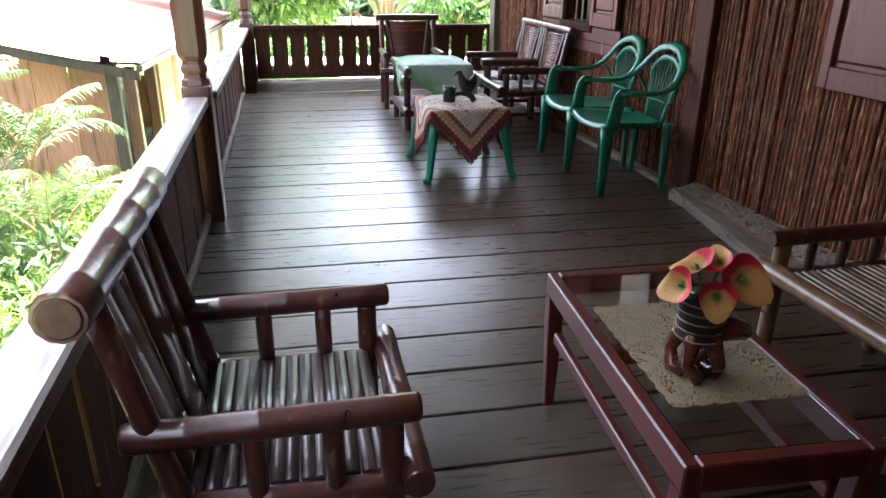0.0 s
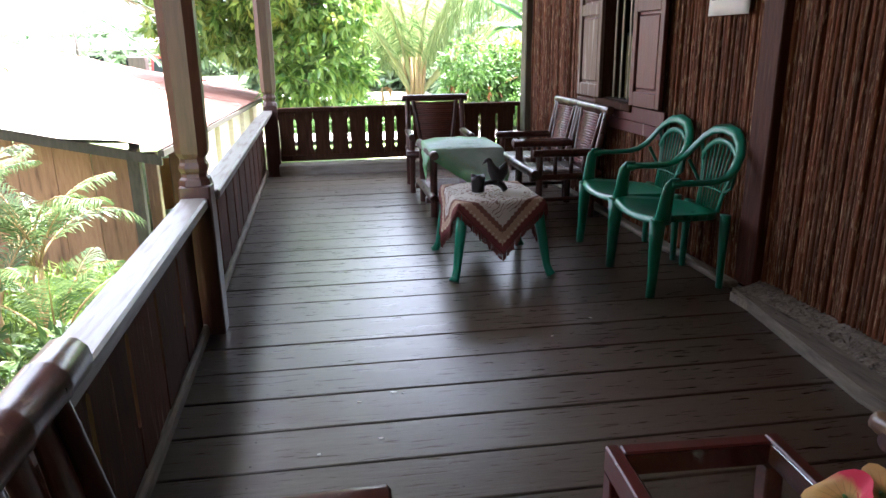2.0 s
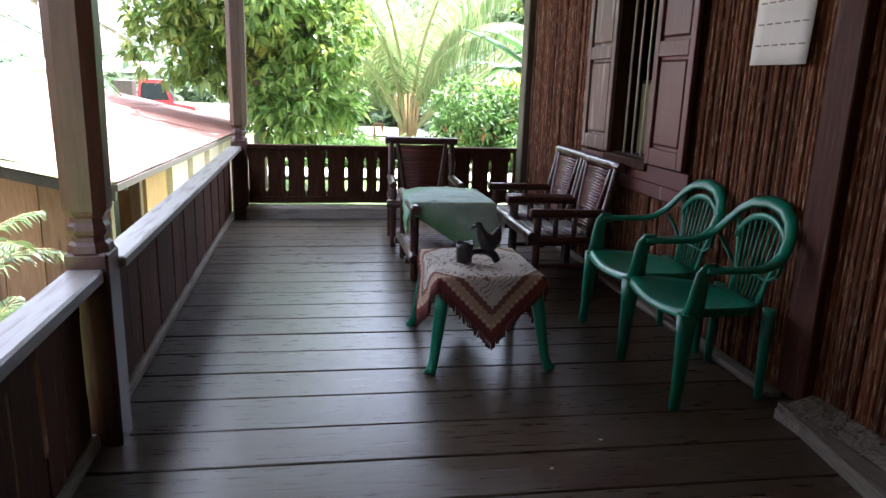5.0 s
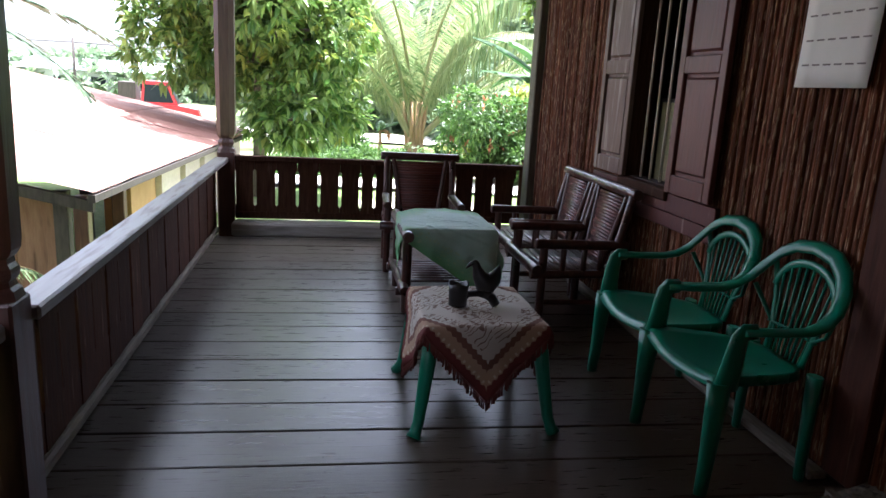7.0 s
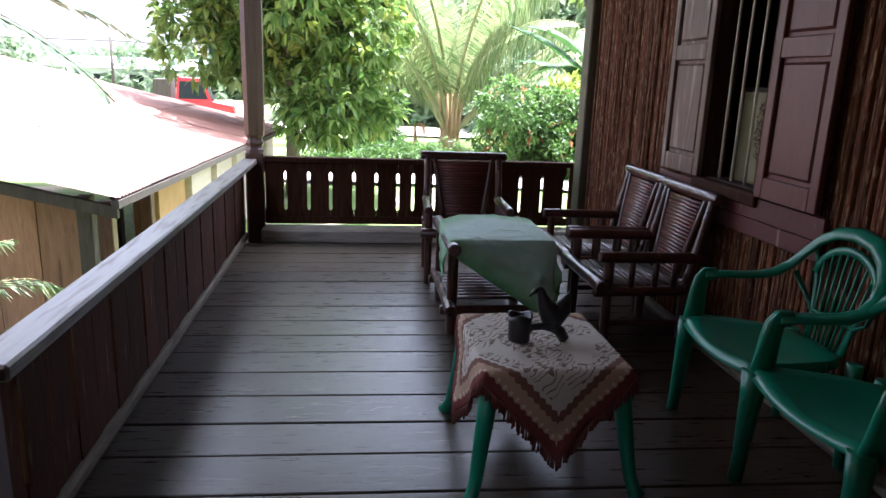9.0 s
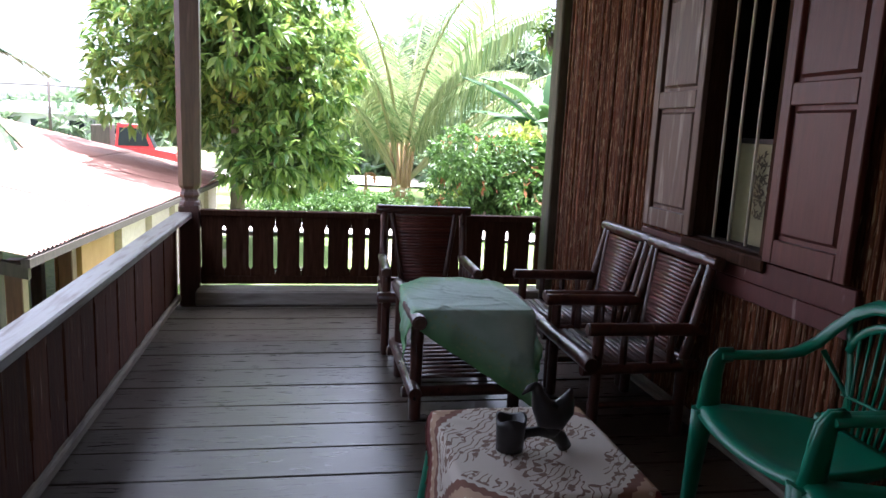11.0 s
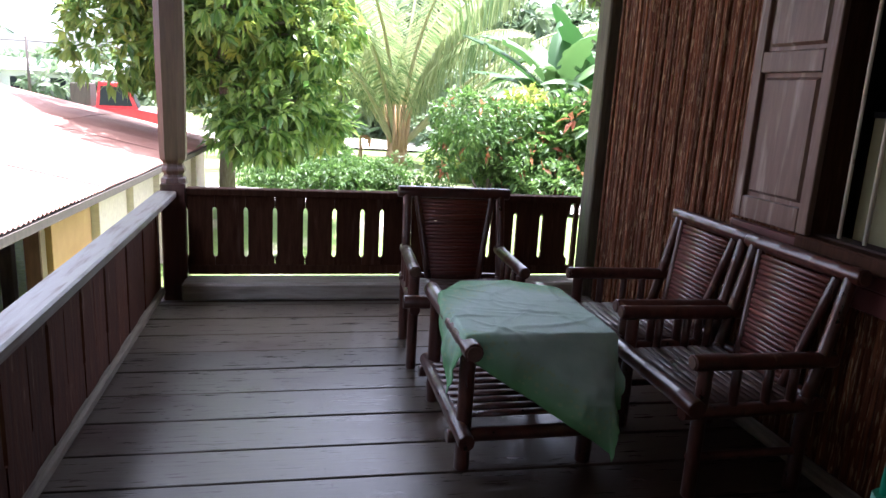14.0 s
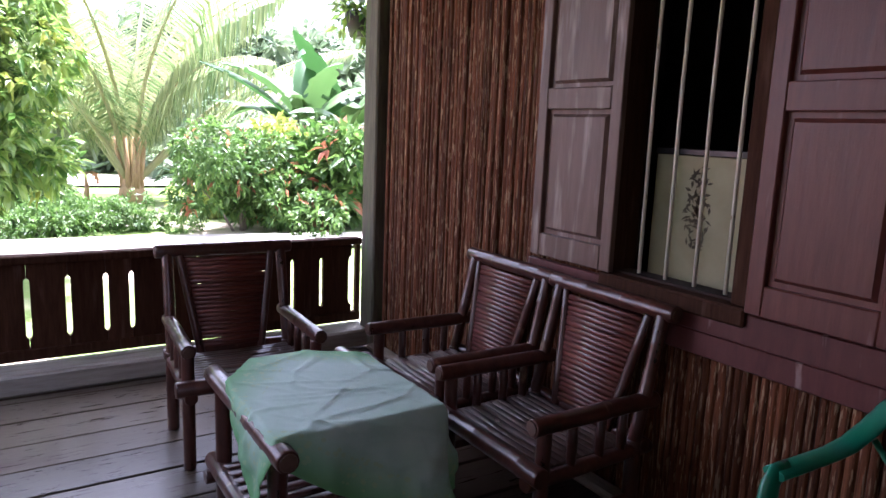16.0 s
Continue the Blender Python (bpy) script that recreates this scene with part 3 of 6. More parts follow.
# ---- bamboo seats ----
def bamboo_chair(half=0.26, over=0.045, top_r=0.031, spins=(-0.125, 0.0, 0.10), spin_r=0.017, cane_mat=None, seat_mat=None, label="", group="", name="bamboo_armchair", category="armchair", splits=0):
    """A bamboo armchair that faces -y, standing on its origin."""
    cm, sm = cane_mat or BAMBOO, seat_mat or BAMBOOSLAT
    ch = thing(name, label, category, group)
    h = half
    for s in (-1, 1):
        part("leg", cane((s * h, -0.245, 0), (s * h, -0.245, 0.475), 0.025, 2), cm, ch)
        part("leg", cane((s * h, 0.165, 0), (s * h, 0.165, 0.36), 0.027, 2), cm, ch)
        part("back_post", cane((s * h, 0.155, 0.30), (s * (h - 0.005), 0.262, 0.785), 0.024, 3), cm, ch)
        arm = part("arm", cane((s * h, 0.25, 0.492), (s * (h + 0.004), -0.30, 0.498), 0.029, 3), cm, ch)
        part("arm_end", tube([(s * (h + 0.004), -0.3002, 0.498), (s * (h + 0.004), -0.3035, 0.498)], [0.023, 0.021], 12), BAMBOOEND, arm, "cut bamboo end")
        part("side_rail", cane((s * h, -0.315, 0.315), (s * h, 0.235, 0.325), 0.026, 3), cm, ch)
        for k, y in enumerate(spins):
            part("spindle", cane((s * h, y, 0.325), (s * h, y, 0.48), spin_r, 1, 8), cm, ch)
        if not splits:
            part("stile", cane((s * (h - 0.125), 0.162, 0.34), (s * (h - 0.055), 0.252, 0.775), 0.018, 2), cm, ch)
        part("stretcher", cane((s * h, -0.27, 0.15), (s * h, 0.2, 0.15), 0.016, 2, 8), cm, ch) if s > 0 else None
    part("front_rail", cane((-h - 0.055, -0.292, 0.352), (h + 0.055, -0.292, 0.352), 0.033, 3), cm, ch)
    part("back_rail", cane((-h - 0.03, 0.19, 0.345), (h + 0.03, 0.19, 0.345), 0.024, 3), cm, ch)
    top = part("top_rail", cane((-h - over, 0.268, 0.795), (h + over, 0.268, 0.795), top_r, 4), cm, ch)
    for s in (-1, 1):
        part("rail_end", tube([(s * (h + over + 0.0002), 0.268, 0.795), (s * (h + over + 0.003), 0.268, 0.795)], [top_r * 0.8, top_r * 0.7], 12), BAMBOOEND, top, "cut bamboo end")
    for k in range(splits):
        f, q = (k + 0.5) / splits * 2 - 1, random.Random(k + 90)
        lo, hi = Vector((f * (h - 0.07), 0.165 + 0.012 * (k % 2), 0.335)), Vector((f * (h - 0.015) + q.uniform(-0.012, 0.012), 0.262 + 0.012 * (k % 2), 0.785 + q.uniform(-0.02, 0.02)))
        part("back_split", tube([lo, lo.lerp(hi, 0.33), lo.lerp(hi, 0.67), lo.lerp(hi, 0.94), hi], [0.036, 0.041, 0.044, 0.04, 0.02], 10, squash=(1, 0.24)), SPLIT, ch, "wide flattened bamboo split")
    n = 0 if splits else 21
    for k in range(n):
        t = (k + 0.5) / n
        z, y = 0.36 + t * 0.40, 0.166 + t * 0.083
        w = h - 0.12 + t * 0.062
        q = random.Random(k)
        part("back_slat", tube([(-w, y, z + q.uniform(-0.002, 0.002)), (0, y + q.uniform(-0.003, 0.003), z), (w, y, z + q.uniform(-0.002, 0.002))], 0.0107, 7, squash=(0.8, 1.0)), BACKSLAT, ch)
    m = 13
    for k in range(m):
        y = -0.245 + 0.40 * (k + 0.5) / m
        q = random.Random(k + 50)
        part("seat_slat", tube([(-h + 0.01, y + q.uniform(-0.003, 0.003), 0.343), (0, y, 0.338 + q.uniform(-0.004, 0.004)), (h - 0.01, y + q.uniform(-0.003, 0.003), 0.343)], 0.0162, 8, squash=(1, 0.5)), sm, ch)
    return ch


DARKSEAT = surface("dark_seat_slat", (0.03, 0.021, 0.019), (0.07, 0.05, 0.045), 0.32, (1, 8, 8), 5, vary=0.3, bump=0.12, coat=0.15)
CHAIRS = "bamboo armchairs on the veranda"
c1 = bamboo_chair(label="dark red-brown bamboo armchair with its back to the end railing", group=CHAIRS)
c1.matrix_basis = pose(-1.12, 5.955, 0, 0, 0, -3)
def settle(m, label):
    c = copy_thing(c1, m)
    return tagged(c, label)
settle(pose(-0.345, 5.40, 0, 0, 0, -90), "dark red-brown bamboo armchair against the slat wall under the window")
settle(pose(-0.36, 4.79, 0, 0, 0, -90), "dark red-brown bamboo armchair against the slat wall beside its twin")
c2 = bamboo_chair(0.24, 0.105, 0.045, (-0.13, 0.02), 0.021, seat_mat=DARKSEAT, splits=5, label="dark glossy bamboo armchair standing against the side railing", group=CHAIRS)
c2.matrix_basis = pose(-2.385, 0.535, 0, 0, 0, 89) @ Matrix.Diagonal((1, 0.95, 0.965, 1))


def bamboo_bench():
    """A wide tan bamboo settee that faces -x, its far end at y = 0."""
    b = thing("bamboo_bench", "tan and dark bamboo settee against the slat wall", "bench", m=pose(-0.83, 0.97, 0))
    L = 1.15
    for y in (0.0, -L):
        part("leg", cane((0.03, y, 0), (0.03, y, 0.445), 0.026, 2), BAMBOOTAN, b, "tan bamboo leg")
        part("leg", cane((0.47, y, 0), (0.47, y, 0.36), 0.026, 2), BAMBOOTAN, b, "tan bamboo leg")
        part("back_post", cane((0.47, y, 0.32), (0.60, y, 0.79), 0.024, 3), BAMBOO, b)
        part("arm", cane((-0.02, y, 0.458), (0.55, y, 0.465), 0.027, 3), BAMBOO, b)
        part("side_rail", cane((-0.03, y, 0.325), (0.54, y, 0.325), 0.025, 3), BAMBOO, b)
        for k in range(3):
            part("spindle", cane((0.14 + 0.12 * k, y, 0.33), (0.14 + 0.12 * k, y, 0.45), 0.016, 1, 8), BAMBOO, b)
    part("front_rail", cane((0.0, 0.06, 0.35), (0.0, -L - 0.06, 0.35), 0.031, 5), BAMBOOTAN, b, "glossy tan bamboo front rail")
    part("back_rail", cane((0.49, 0.04, 0.345), (0.49, -L - 0.04, 0.345), 0.024, 4), BAMBOO, b)
    part("top_rail", cane((0.605, 0.05, 0.795), (0.605, -L - 0.05, 0.795), 0.03, 6), BAMBOO, b)
    for k in range(16):
        x = 0.045 + 0.43 * (k + 0.5) / 16
        part("seat_slat", tube([(x, -0.02, 0.34), (x, -L / 2, 0.336), (x, -L + 0.02, 0.34)], 0.013, 7, squash=(1, 0.6)), BAMBOOTAN, b)
    for k in range(20):
        y = -0.05 - (L - 0.1) * (k + 0.5) / 20
        part("back_slat", tube([(0.50, y, 0.36), (0.595, y, 0.78)], 0.011, 7), BACKSLAT, b)
    return b
bamboo_bench()


def draped(corners, rect, top, n=46, wave=0.012, floor_z=0.035, seed=1, out=0.012, crease=1.0, folds=0):
    """A cloth laid flat over a table: its four corners as they would lie spread out; what passes the table's edge hangs down."""
    x0, x1, y0, y1 = rect
    A, B, C, D = [Vector((*c, 0)) for c in corners]
    bm = bmesh.new()
    uv = bm.loops.layers.uv.new("cloth")
    rc = random.Random(seed + 100)
    lines = [(rc.random(), rc.random(), rc.uniform(0, math.pi), rc.uniform(0.12, 0.3), rc.uniform(0.002, 0.006)) for _ in range(folds)]
    grid = []
    for i in range(n + 1):
        row = []
        for j in range(n + 1):
            s, t = i / n, j / n
            p = (A.lerp(B, s)).lerp(D.lerp(C, s), t)
            q = Vector((min(max(p.x, x0), x1), min(max(p.y, y0), y1), 0))
            d = (p - q).length
            nn = (p - q) / d if d > 1e-6 else Vector((0, 0, 0))
            f = noise.noise(Vector((p.x * 5, p.y * 5, seed)))
            f2 = noise.noise(Vector((p.x * 16, p.y * 16, seed + 4)))
            r = min(d, 0.02)
            off = out * min(d / 0.03, 1) + d * 0.10 + wave * min(d / 0.12, 1.5) * (f * 1.6 + 0.4 * f2)
            ridge = max(0.0, 1 - 9 * abs(noise.noise(Vector((p.x * 3.1 + p.y * 1.7, p.y * 3.3 - p.x, seed + 9)))))
            z = top - max(d - 0.008, 0) * 0.985 + crease * ((0.006 * abs(f) + 0.004 * abs(f2) + 0.012 * ridge) if d < 1e-6 else 0)
            off_extra = crease * 0.010 * ridge * min(d / 0.05, 1)
            for ls, lt, la, ll, lh in lines:
                along, across = (s - ls) * math.cos(la) + (t - lt) * math.sin(la), (t - lt) * math.cos(la) - (s - ls) * math.sin(la)
                rise = lh * max(0.0, 1 - (along / ll) ** 2) * math.exp(-(across / 0.011) ** 2)
                if d < 1e-6:
                    z += rise
                else:
                    off_extra += rise
            v = q + nn * (off + off_extra)
            row.append((bm.verts.new((v.x, v.y, max(z, floor_z))), (s, t)))
        grid.append(row)
    for i in range(n):
        for j in range(n):
            quad = [grid[i][j], grid[i + 1][j], grid[i + 1][j + 1], grid[i][j + 1]]
            face = bm.faces.new([v for v, _ in quad])
            face.smooth = True
            for lp, (_, c) in zip(face.loops, quad):
                lp[uv].uv = c
    return bm, [[v.co.copy() for v, _ in row] for row in grid]


# ---- bamboo table with the green cloth ----
tab = thing("bamboo_table", "low dark bamboo table with a slatted lower shelf", "table", m=pose(-1.12, 5.07, 0))
for sx in (-1, 1):
    for y in (-0.27, 0.29):
        part("leg", cane((sx * 0.235, y, 0), (sx * 0.235, y, 0.475), 0.029, 2), BAMBOO, tab)
    r0 = part("side_rail", cane((sx * 0.245, -0.385 if sx < 0 else -0.295, 0.485), (sx * 0.245, 0.38, 0.485), 0.034, 3), BAMBOO, tab)
    part("rail_end", tube([(sx * 0.245, -0.3855 if sx < 0 else -0.2955, 0.485), (sx * 0.245, -0.389 if sx < 0 else -0.299, 0.485)], [0.027, 0.024], 12), BAMBOOEND, r0, "cut bamboo end")
    part("shelf_rail", cane((sx * 0.255, -0.40 if sx < 0 else -0.30, 0.165), (sx * 0.255, 0.37, 0.165), 0.03, 3), BAMBOO, tab)
for y in (-0.28, 0.30):
    part("cross_rail", cane((-0.30, y, 0.135), (0.27, y, 0.135), 0.026, 2), BAMBOO, tab)
    part("cross_rail", cane((-0.22, y, 0.43), (0.22, y, 0.43), 0.024, 2), BAMBOO, tab)
for k in range(9):
    y = -0.22 + 0.46 * k / 8
    part("shelf_slat", tube([(-0.25, y, 0.185), (0.25, y, 0.185)], 0.02, 8, squash=(1, 0.5)), BAMBOO, tab)
for k in range(14):
    y = -0.27 + 0.56 * k / 13
    part("top_slat", tube([(-0.22, y, 0.49), (0.22, y, 0.49)], 0.021, 8, squash=(1, 0.5)), BAMBOO, tab)
def green_cloth_paint():
    """Pale green cloth that deepens to a saturated hem, with rows of small woven sprigs near the border."""
    m = surface("pale_green_cloth", (0.55, 0.72, 0.62), (0.66, 0.80, 0.72), 0.6, freq=9, bump=0.6, spot=(0.46, 0.66, 0.52), spot_freq=5, spot_lo=0.55, spot_hi=0.75, trans=0.4)
    nt = m.node_tree
    add, ln = nt.nodes.new, nt.links.new
    b = nt.nodes["Principled BSDF"]
    base = b.inputs["Base Color"].links[0].from_socket
    uv = add("ShaderNodeUVMap"); uv.uv_map = "cloth"
    sp = add("ShaderNodeSeparateXYZ"); ln(uv.outputs[0], sp.inputs[0])
    def calc(op, p, q):
        nd = add("ShaderNodeMath"); nd.operation = op
        for k, val in enumerate((p, q)):
            if isinstance(val, (int, float)):
                nd.inputs[k].default_value = val
            else:
                ln(val, nd.inputs[k])
        return nd.outputs[0]
    side = [calc("ABSOLUTE", calc("SUBTRACT", sp.outputs[k], 0.5), 0) for k in (0, 1)]
    edge = calc("SUBTRACT", 0.5, calc("MAXIMUM", side[0], side[1]))
    hem = add("ShaderNodeMapRange"); hem.inputs[1].default_value, hem.inputs[2].default_value = 0.17, 0.01
    ln(edge, hem.inputs[0])
    deep = add("ShaderNodeMix"); deep.data_type = "RGBA"
    ln(hem.outputs[0], deep.inputs["Factor"]); ln(base, deep.inputs["A"]); deep.inputs["B"].default_value = (0.24, 0.54, 0.25, 1)
    vor = add("ShaderNodeTexVoronoi"); vor.inputs["Scale"].default_value = 38; ln(uv.outputs[0], vor.inputs["Vector"])
    rows = calc("MULTIPLY", calc("LESS_THAN", vor.outputs["Distance"], 0.33), calc("MULTIPLY", calc("LESS_THAN", edge, 0.15), calc("GREATER_THAN", edge, 0.035)))
    spr = add("ShaderNodeMix"); spr.data_type = "RGBA"
    ln(calc("MULTIPLY", rows, 0.5), spr.inputs["Factor"]); ln(deep.outputs["Result"], spr.inputs["A"]); spr.inputs["B"].default_value = (0.55, 0.66, 0.38, 1)
    for link_ in list(base.links):
        if link_.to_node != deep:
            ln(spr.outputs["Result"], link_.to_socket)
    return m
GREENCLOTH = green_cloth_paint()
bm, _ = draped([(-0.79, 4.27), (-1.65, 4.86), (-1.17, 5.53), (-0.35, 4.98)], (-1.375, -0.835, 4.755, 5.43), 0.526, n=130, wave=0.022, seed=2, crease=0.4, folds=34)
cloth = link("green_cloth", bm, GREENCLOTH)
tagged(cloth, "creased pale green cloth draped askew over the bamboo table", "tablecloth")
sol = cloth.modifiers.new("thickness", "SOLIDIFY")
sol.thickness = 0.002


# ---- plastic stool table with the patterned cloth ----
stool = thing("plastic_table", "small green plastic table under a patterned cloth", "table", m=pose(-1.21, 3.60, 0))
part("top", box((-0.235, -0.265, 0.405), (0.235, 0.265, 0.432), 0.008), GREENPLASTIC, stool)
for sx in (-1, 1):
    for sy in (-1, 1):
        part("leg", tube([(sx * 0.215, sy * 0.245, 0.41), (sx * 0.235, sy * 0.268, 0.25), (sx * 0.262, sy * 0.30, 0.06), (sx * 0.275, sy * 0.315, 0.02), (sx * 0.285, sy * 0.325, 0.0)], [0.034, 0.03, 0.023, 0.024, 0.03], 8), GREENPLASTIC, stool)


def cloth_paint(name):
    """Beige woven cloth: brown sprigs, a zigzag band and a dark red border, laid out over the cloth's own square."""
    m = bpy.data.materials.new(name)
    m.use_nodes = True
    nt = m.node_tree
    b = nt.nodes["Principled BSDF"]
    add, ln = nt.nodes.new, nt.links.new
    def math_(op, a, c=None, d=None):
        n = add("ShaderNodeMath"); n.operation = op
        for k, v in enumerate((a, c, d)):
            if v is None:
                continue
            if isinstance(v, (int, float)):
                n.inputs[k].default_value = v
            else:
                ln(v, n.inputs[k])
        return n.outputs[0]
    def blend(f, a, c):
        n = add("ShaderNodeMix"); n.data_type = "RGBA"
        ln(f, n.inputs["Factor"])
        for key, v in (("A", a), ("B", c)):
            if isinstance(v, tuple):
                n.inputs[key].default_value = (*v, 1)
            else:
                ln(v, n.inputs[key])
        return n.outputs["Result"]
    co = add("ShaderNodeUVMap"); co.uv_map = "cloth"
    sp = add("ShaderNodeSeparateXYZ"); ln(co.outputs[0], sp.inputs[0])
    u, v = math_("ABSOLUTE", math_("SUBTRACT", sp.outputs[0], 0.5)), math_("ABSOLUTE", math_("SUBTRACT", sp.outputs[1], 0.5))
    edge = math_("SUBTRACT", 0.5, math_("MAXIMUM", u, v))
    along = math_("MINIMUM", u, v)
    zig = math_("MULTIPLY", math_("PINGPONG", math_("MULTIPLY", along, 26), 0.5), 0.022)
    wob = add("ShaderNodeTexNoise"); wob.inputs["Scale"].default_value = 9; ln(co.outputs[0], wob.inputs["Vector"])
    dist = add("ShaderNodeVectorMath"); dist.operation = "MULTIPLY_ADD"
    ln(wob.outputs["Color"], dist.inputs[0]); dist.inputs[1].default_value = (0.07, 0.07, 0); ln(co.outputs[0], dist.inputs[2])
    wave = add("ShaderNodeTexWave"); wave.inputs["Scale"].default_value = 13; wave.inputs["Distortion"].default_value = 7; wave.inputs["Detail"].default_value = 1
    ln(dist.outputs[0], wave.inputs["Vector"])
    vor = add("ShaderNodeTexVoronoi"); vor.inputs["Scale"].default_value = 27; ln(dist.outputs[0], vor.inputs["Vector"])
    big = add("ShaderNodeTexVoronoi"); big.inputs["Scale"].default_value = 6.5; ln(co.outputs[0], big.inputs["Vector"])
    leaf = math_("LESS_THAN", vor.outputs["Distance"], 0.37)
    stem = math_("GREATER_THAN", wave.outputs["Fac"], 0.91)
    spray = math_("MULTIPLY", math_("MAXIMUM", leaf, stem), math_("LESS_THAN", big.outputs["Distance"], 0.66))
    spray = math_("MULTIPLY", spray, math_("GREATER_THAN", edge, 0.155))
    col = blend(spray, (0.52, 0.46, 0.39), (0.19, 0.12, 0.09))
    col = blend(math_("LESS_THAN", edge, 0.13), col, (0.40, 0.26, 0.17))
    band = math_("MULTIPLY", math_("GREATER_THAN", math_("ADD", edge, zig), 0.108), math_("LESS_THAN", math_("ADD", edge, zig), 0.142))
    col = blend(band, col, (0.17, 0.075, 0.05))
    red = math_("LESS_THAN", math_("SUBTRACT", edge, zig), 0.038)
    col = blend(red, col, (0.15, 0.03, 0.026))
    dots = math_("MULTIPLY", math_("LESS_THAN", math_("PINGPONG", math_("MULTIPLY", along, 26), 0.5), 0.16), math_("LESS_THAN", math_("ABSOLUTE", math_("SUBTRACT", edge, 0.056)), 0.008))
    col = blend(dots, col, (0.55, 0.45, 0.33))
    ln(col, b.inputs["Base Color"])
    b.inputs["Roughness"].default_value = 0.9
    weave = add("ShaderNodeTexNoise"); weave.inputs["Scale"].default_value = 160; ln(co.outputs[0], weave.inputs["Vector"])
    bp = add("ShaderNodeBump"); bp.inputs["Strength"].default_value = 0.2; bp.inputs["Distance"].default_value = 0.004
    ln(weave.outputs["Fac"], bp.inputs["Height"]); ln(bp.outputs[0], b.inputs["Normal"])
    return m


PATTERN = cloth_paint("patterned_cloth")
hd = 0.565
bm, grid = draped([(-1.21, 3.60 - hd - 0.02), (-1.21 - hd + 0.02, 3.60), (-1.21, 3.60 + hd), (-1.21 + hd - 0.02, 3.60)], (-1.452, -0.968, 3.328, 3.872), 0.437, n=56, wave=0.014, seed=6, floor_z=0.05, crease=0.35)
ptn = link("patterned_cloth", bm, PATTERN)
tagged(ptn, "beige sprigged tablecloth with red fringed border on the small table", "tablecloth")
sol = ptn.modifiers.new("thickness", "SOLIDIFY")
sol.thickness = 0.002
FRINGE = surface("red_fringe", (0.12, 0.025, 0.02), (0.22, 0.06, 0.045), 0.9, freq=20, vary=0.3)
n = len(grid) - 1
edges = [grid[0], [r[-1] for r in grid], grid[-1], [r[0] for r in grid]]
rf = random.Random(11)
bm = bmesh.new()
for run in edges:
    for a, b in zip(run, run[1:]):
        for t in (0.25, 0.75):
            p = a.lerp(b, t)
            if p.z < 0.425:
                l = min(rf.uniform(0.03, 0.045), p.z - 0.008)
                q = p + Vector((rf.uniform(-0.006, 0.006), rf.uniform(-0.006, 0.006), -l))
                tube([p, p.lerp(q, 0.3), q], [0.0035, 0.0026, 0.0045], 5, bm=bm)
part("fringe", bm, FRINGE, ptn, "dark red tassel fringe")

# ---- carved rooster planter on the small table ----
bm = bmesh.new()
rim = []
for r0, z, wavy in ((0.036, 0.0, 0), (0.037, 0.03, 0), (0.038, 0.06, 0), (0.041, 0.088, 1), (0.033, 0.086, 1), (0.029, 0.05, 0)):
    rim.append([bm.verts.new((-0.06 + r0 * math.cos(a), 0.9 * r0 * math.sin(a), z + wavy * 0.006 * math.sin(3 * a + 0.5))) for a in (2 * math.pi * k / 18 for k in range(18))])
for p, q in zip(rim, rim[1:]):
    for k in range(18):
        bm.faces.new((p[k], p[(k + 1) % 18], q[(k + 1) % 18], q[k])).smooth = True
bm.faces.new(rim[0][::-1]); bm.faces.new(rim[-1])
tube([(-0.04, 0, 0.03), (-0.02, 0, 0.043), (0.015, 0, 0.046), (0.05, 0, 0.044), (0.075, 0, 0.028), (0.092, 0, 0.0)], [0.02, 0.013, 0.013, 0.02, 0.019, 0.018], 12, bm=bm)
tube([(0.05, 0, 0.035), (0.052, 0, 0.06)], [0.02, 0.026], 12, bm=bm)
tube([(-0.002, 0, 0.178), (0.001, 0, 0.168), (0.008, 0, 0.148), (0.018, 0, 0.12), (0.036, 0, 0.092), (0.06, 0, 0.088), (0.08, 0, 0.108), (0.09, 0, 0.135), (0.098, 0, 0.162)], [0.006, 0.014, 0.017, 0.027, 0.04, 0.041, 0.03, 0.017, 0.002], 14, bm=bm)
tube([(0.004, 0, 0.17), (-0.018, 0, 0.164), (-0.036, 0, 0.146)], [0.012, 0.009, 0.002], 8, bm=bm)
rooster = link("rooster_planter", bm, CARVED)
rooster.matrix_basis = pose(-1.225, 3.57, 0.447, 0, 0, 0) @ Matrix.Scale(1.08, 4)
tagged(rooster, "black carved wooden rooster with a small cup on the patterned cloth", "ornament")


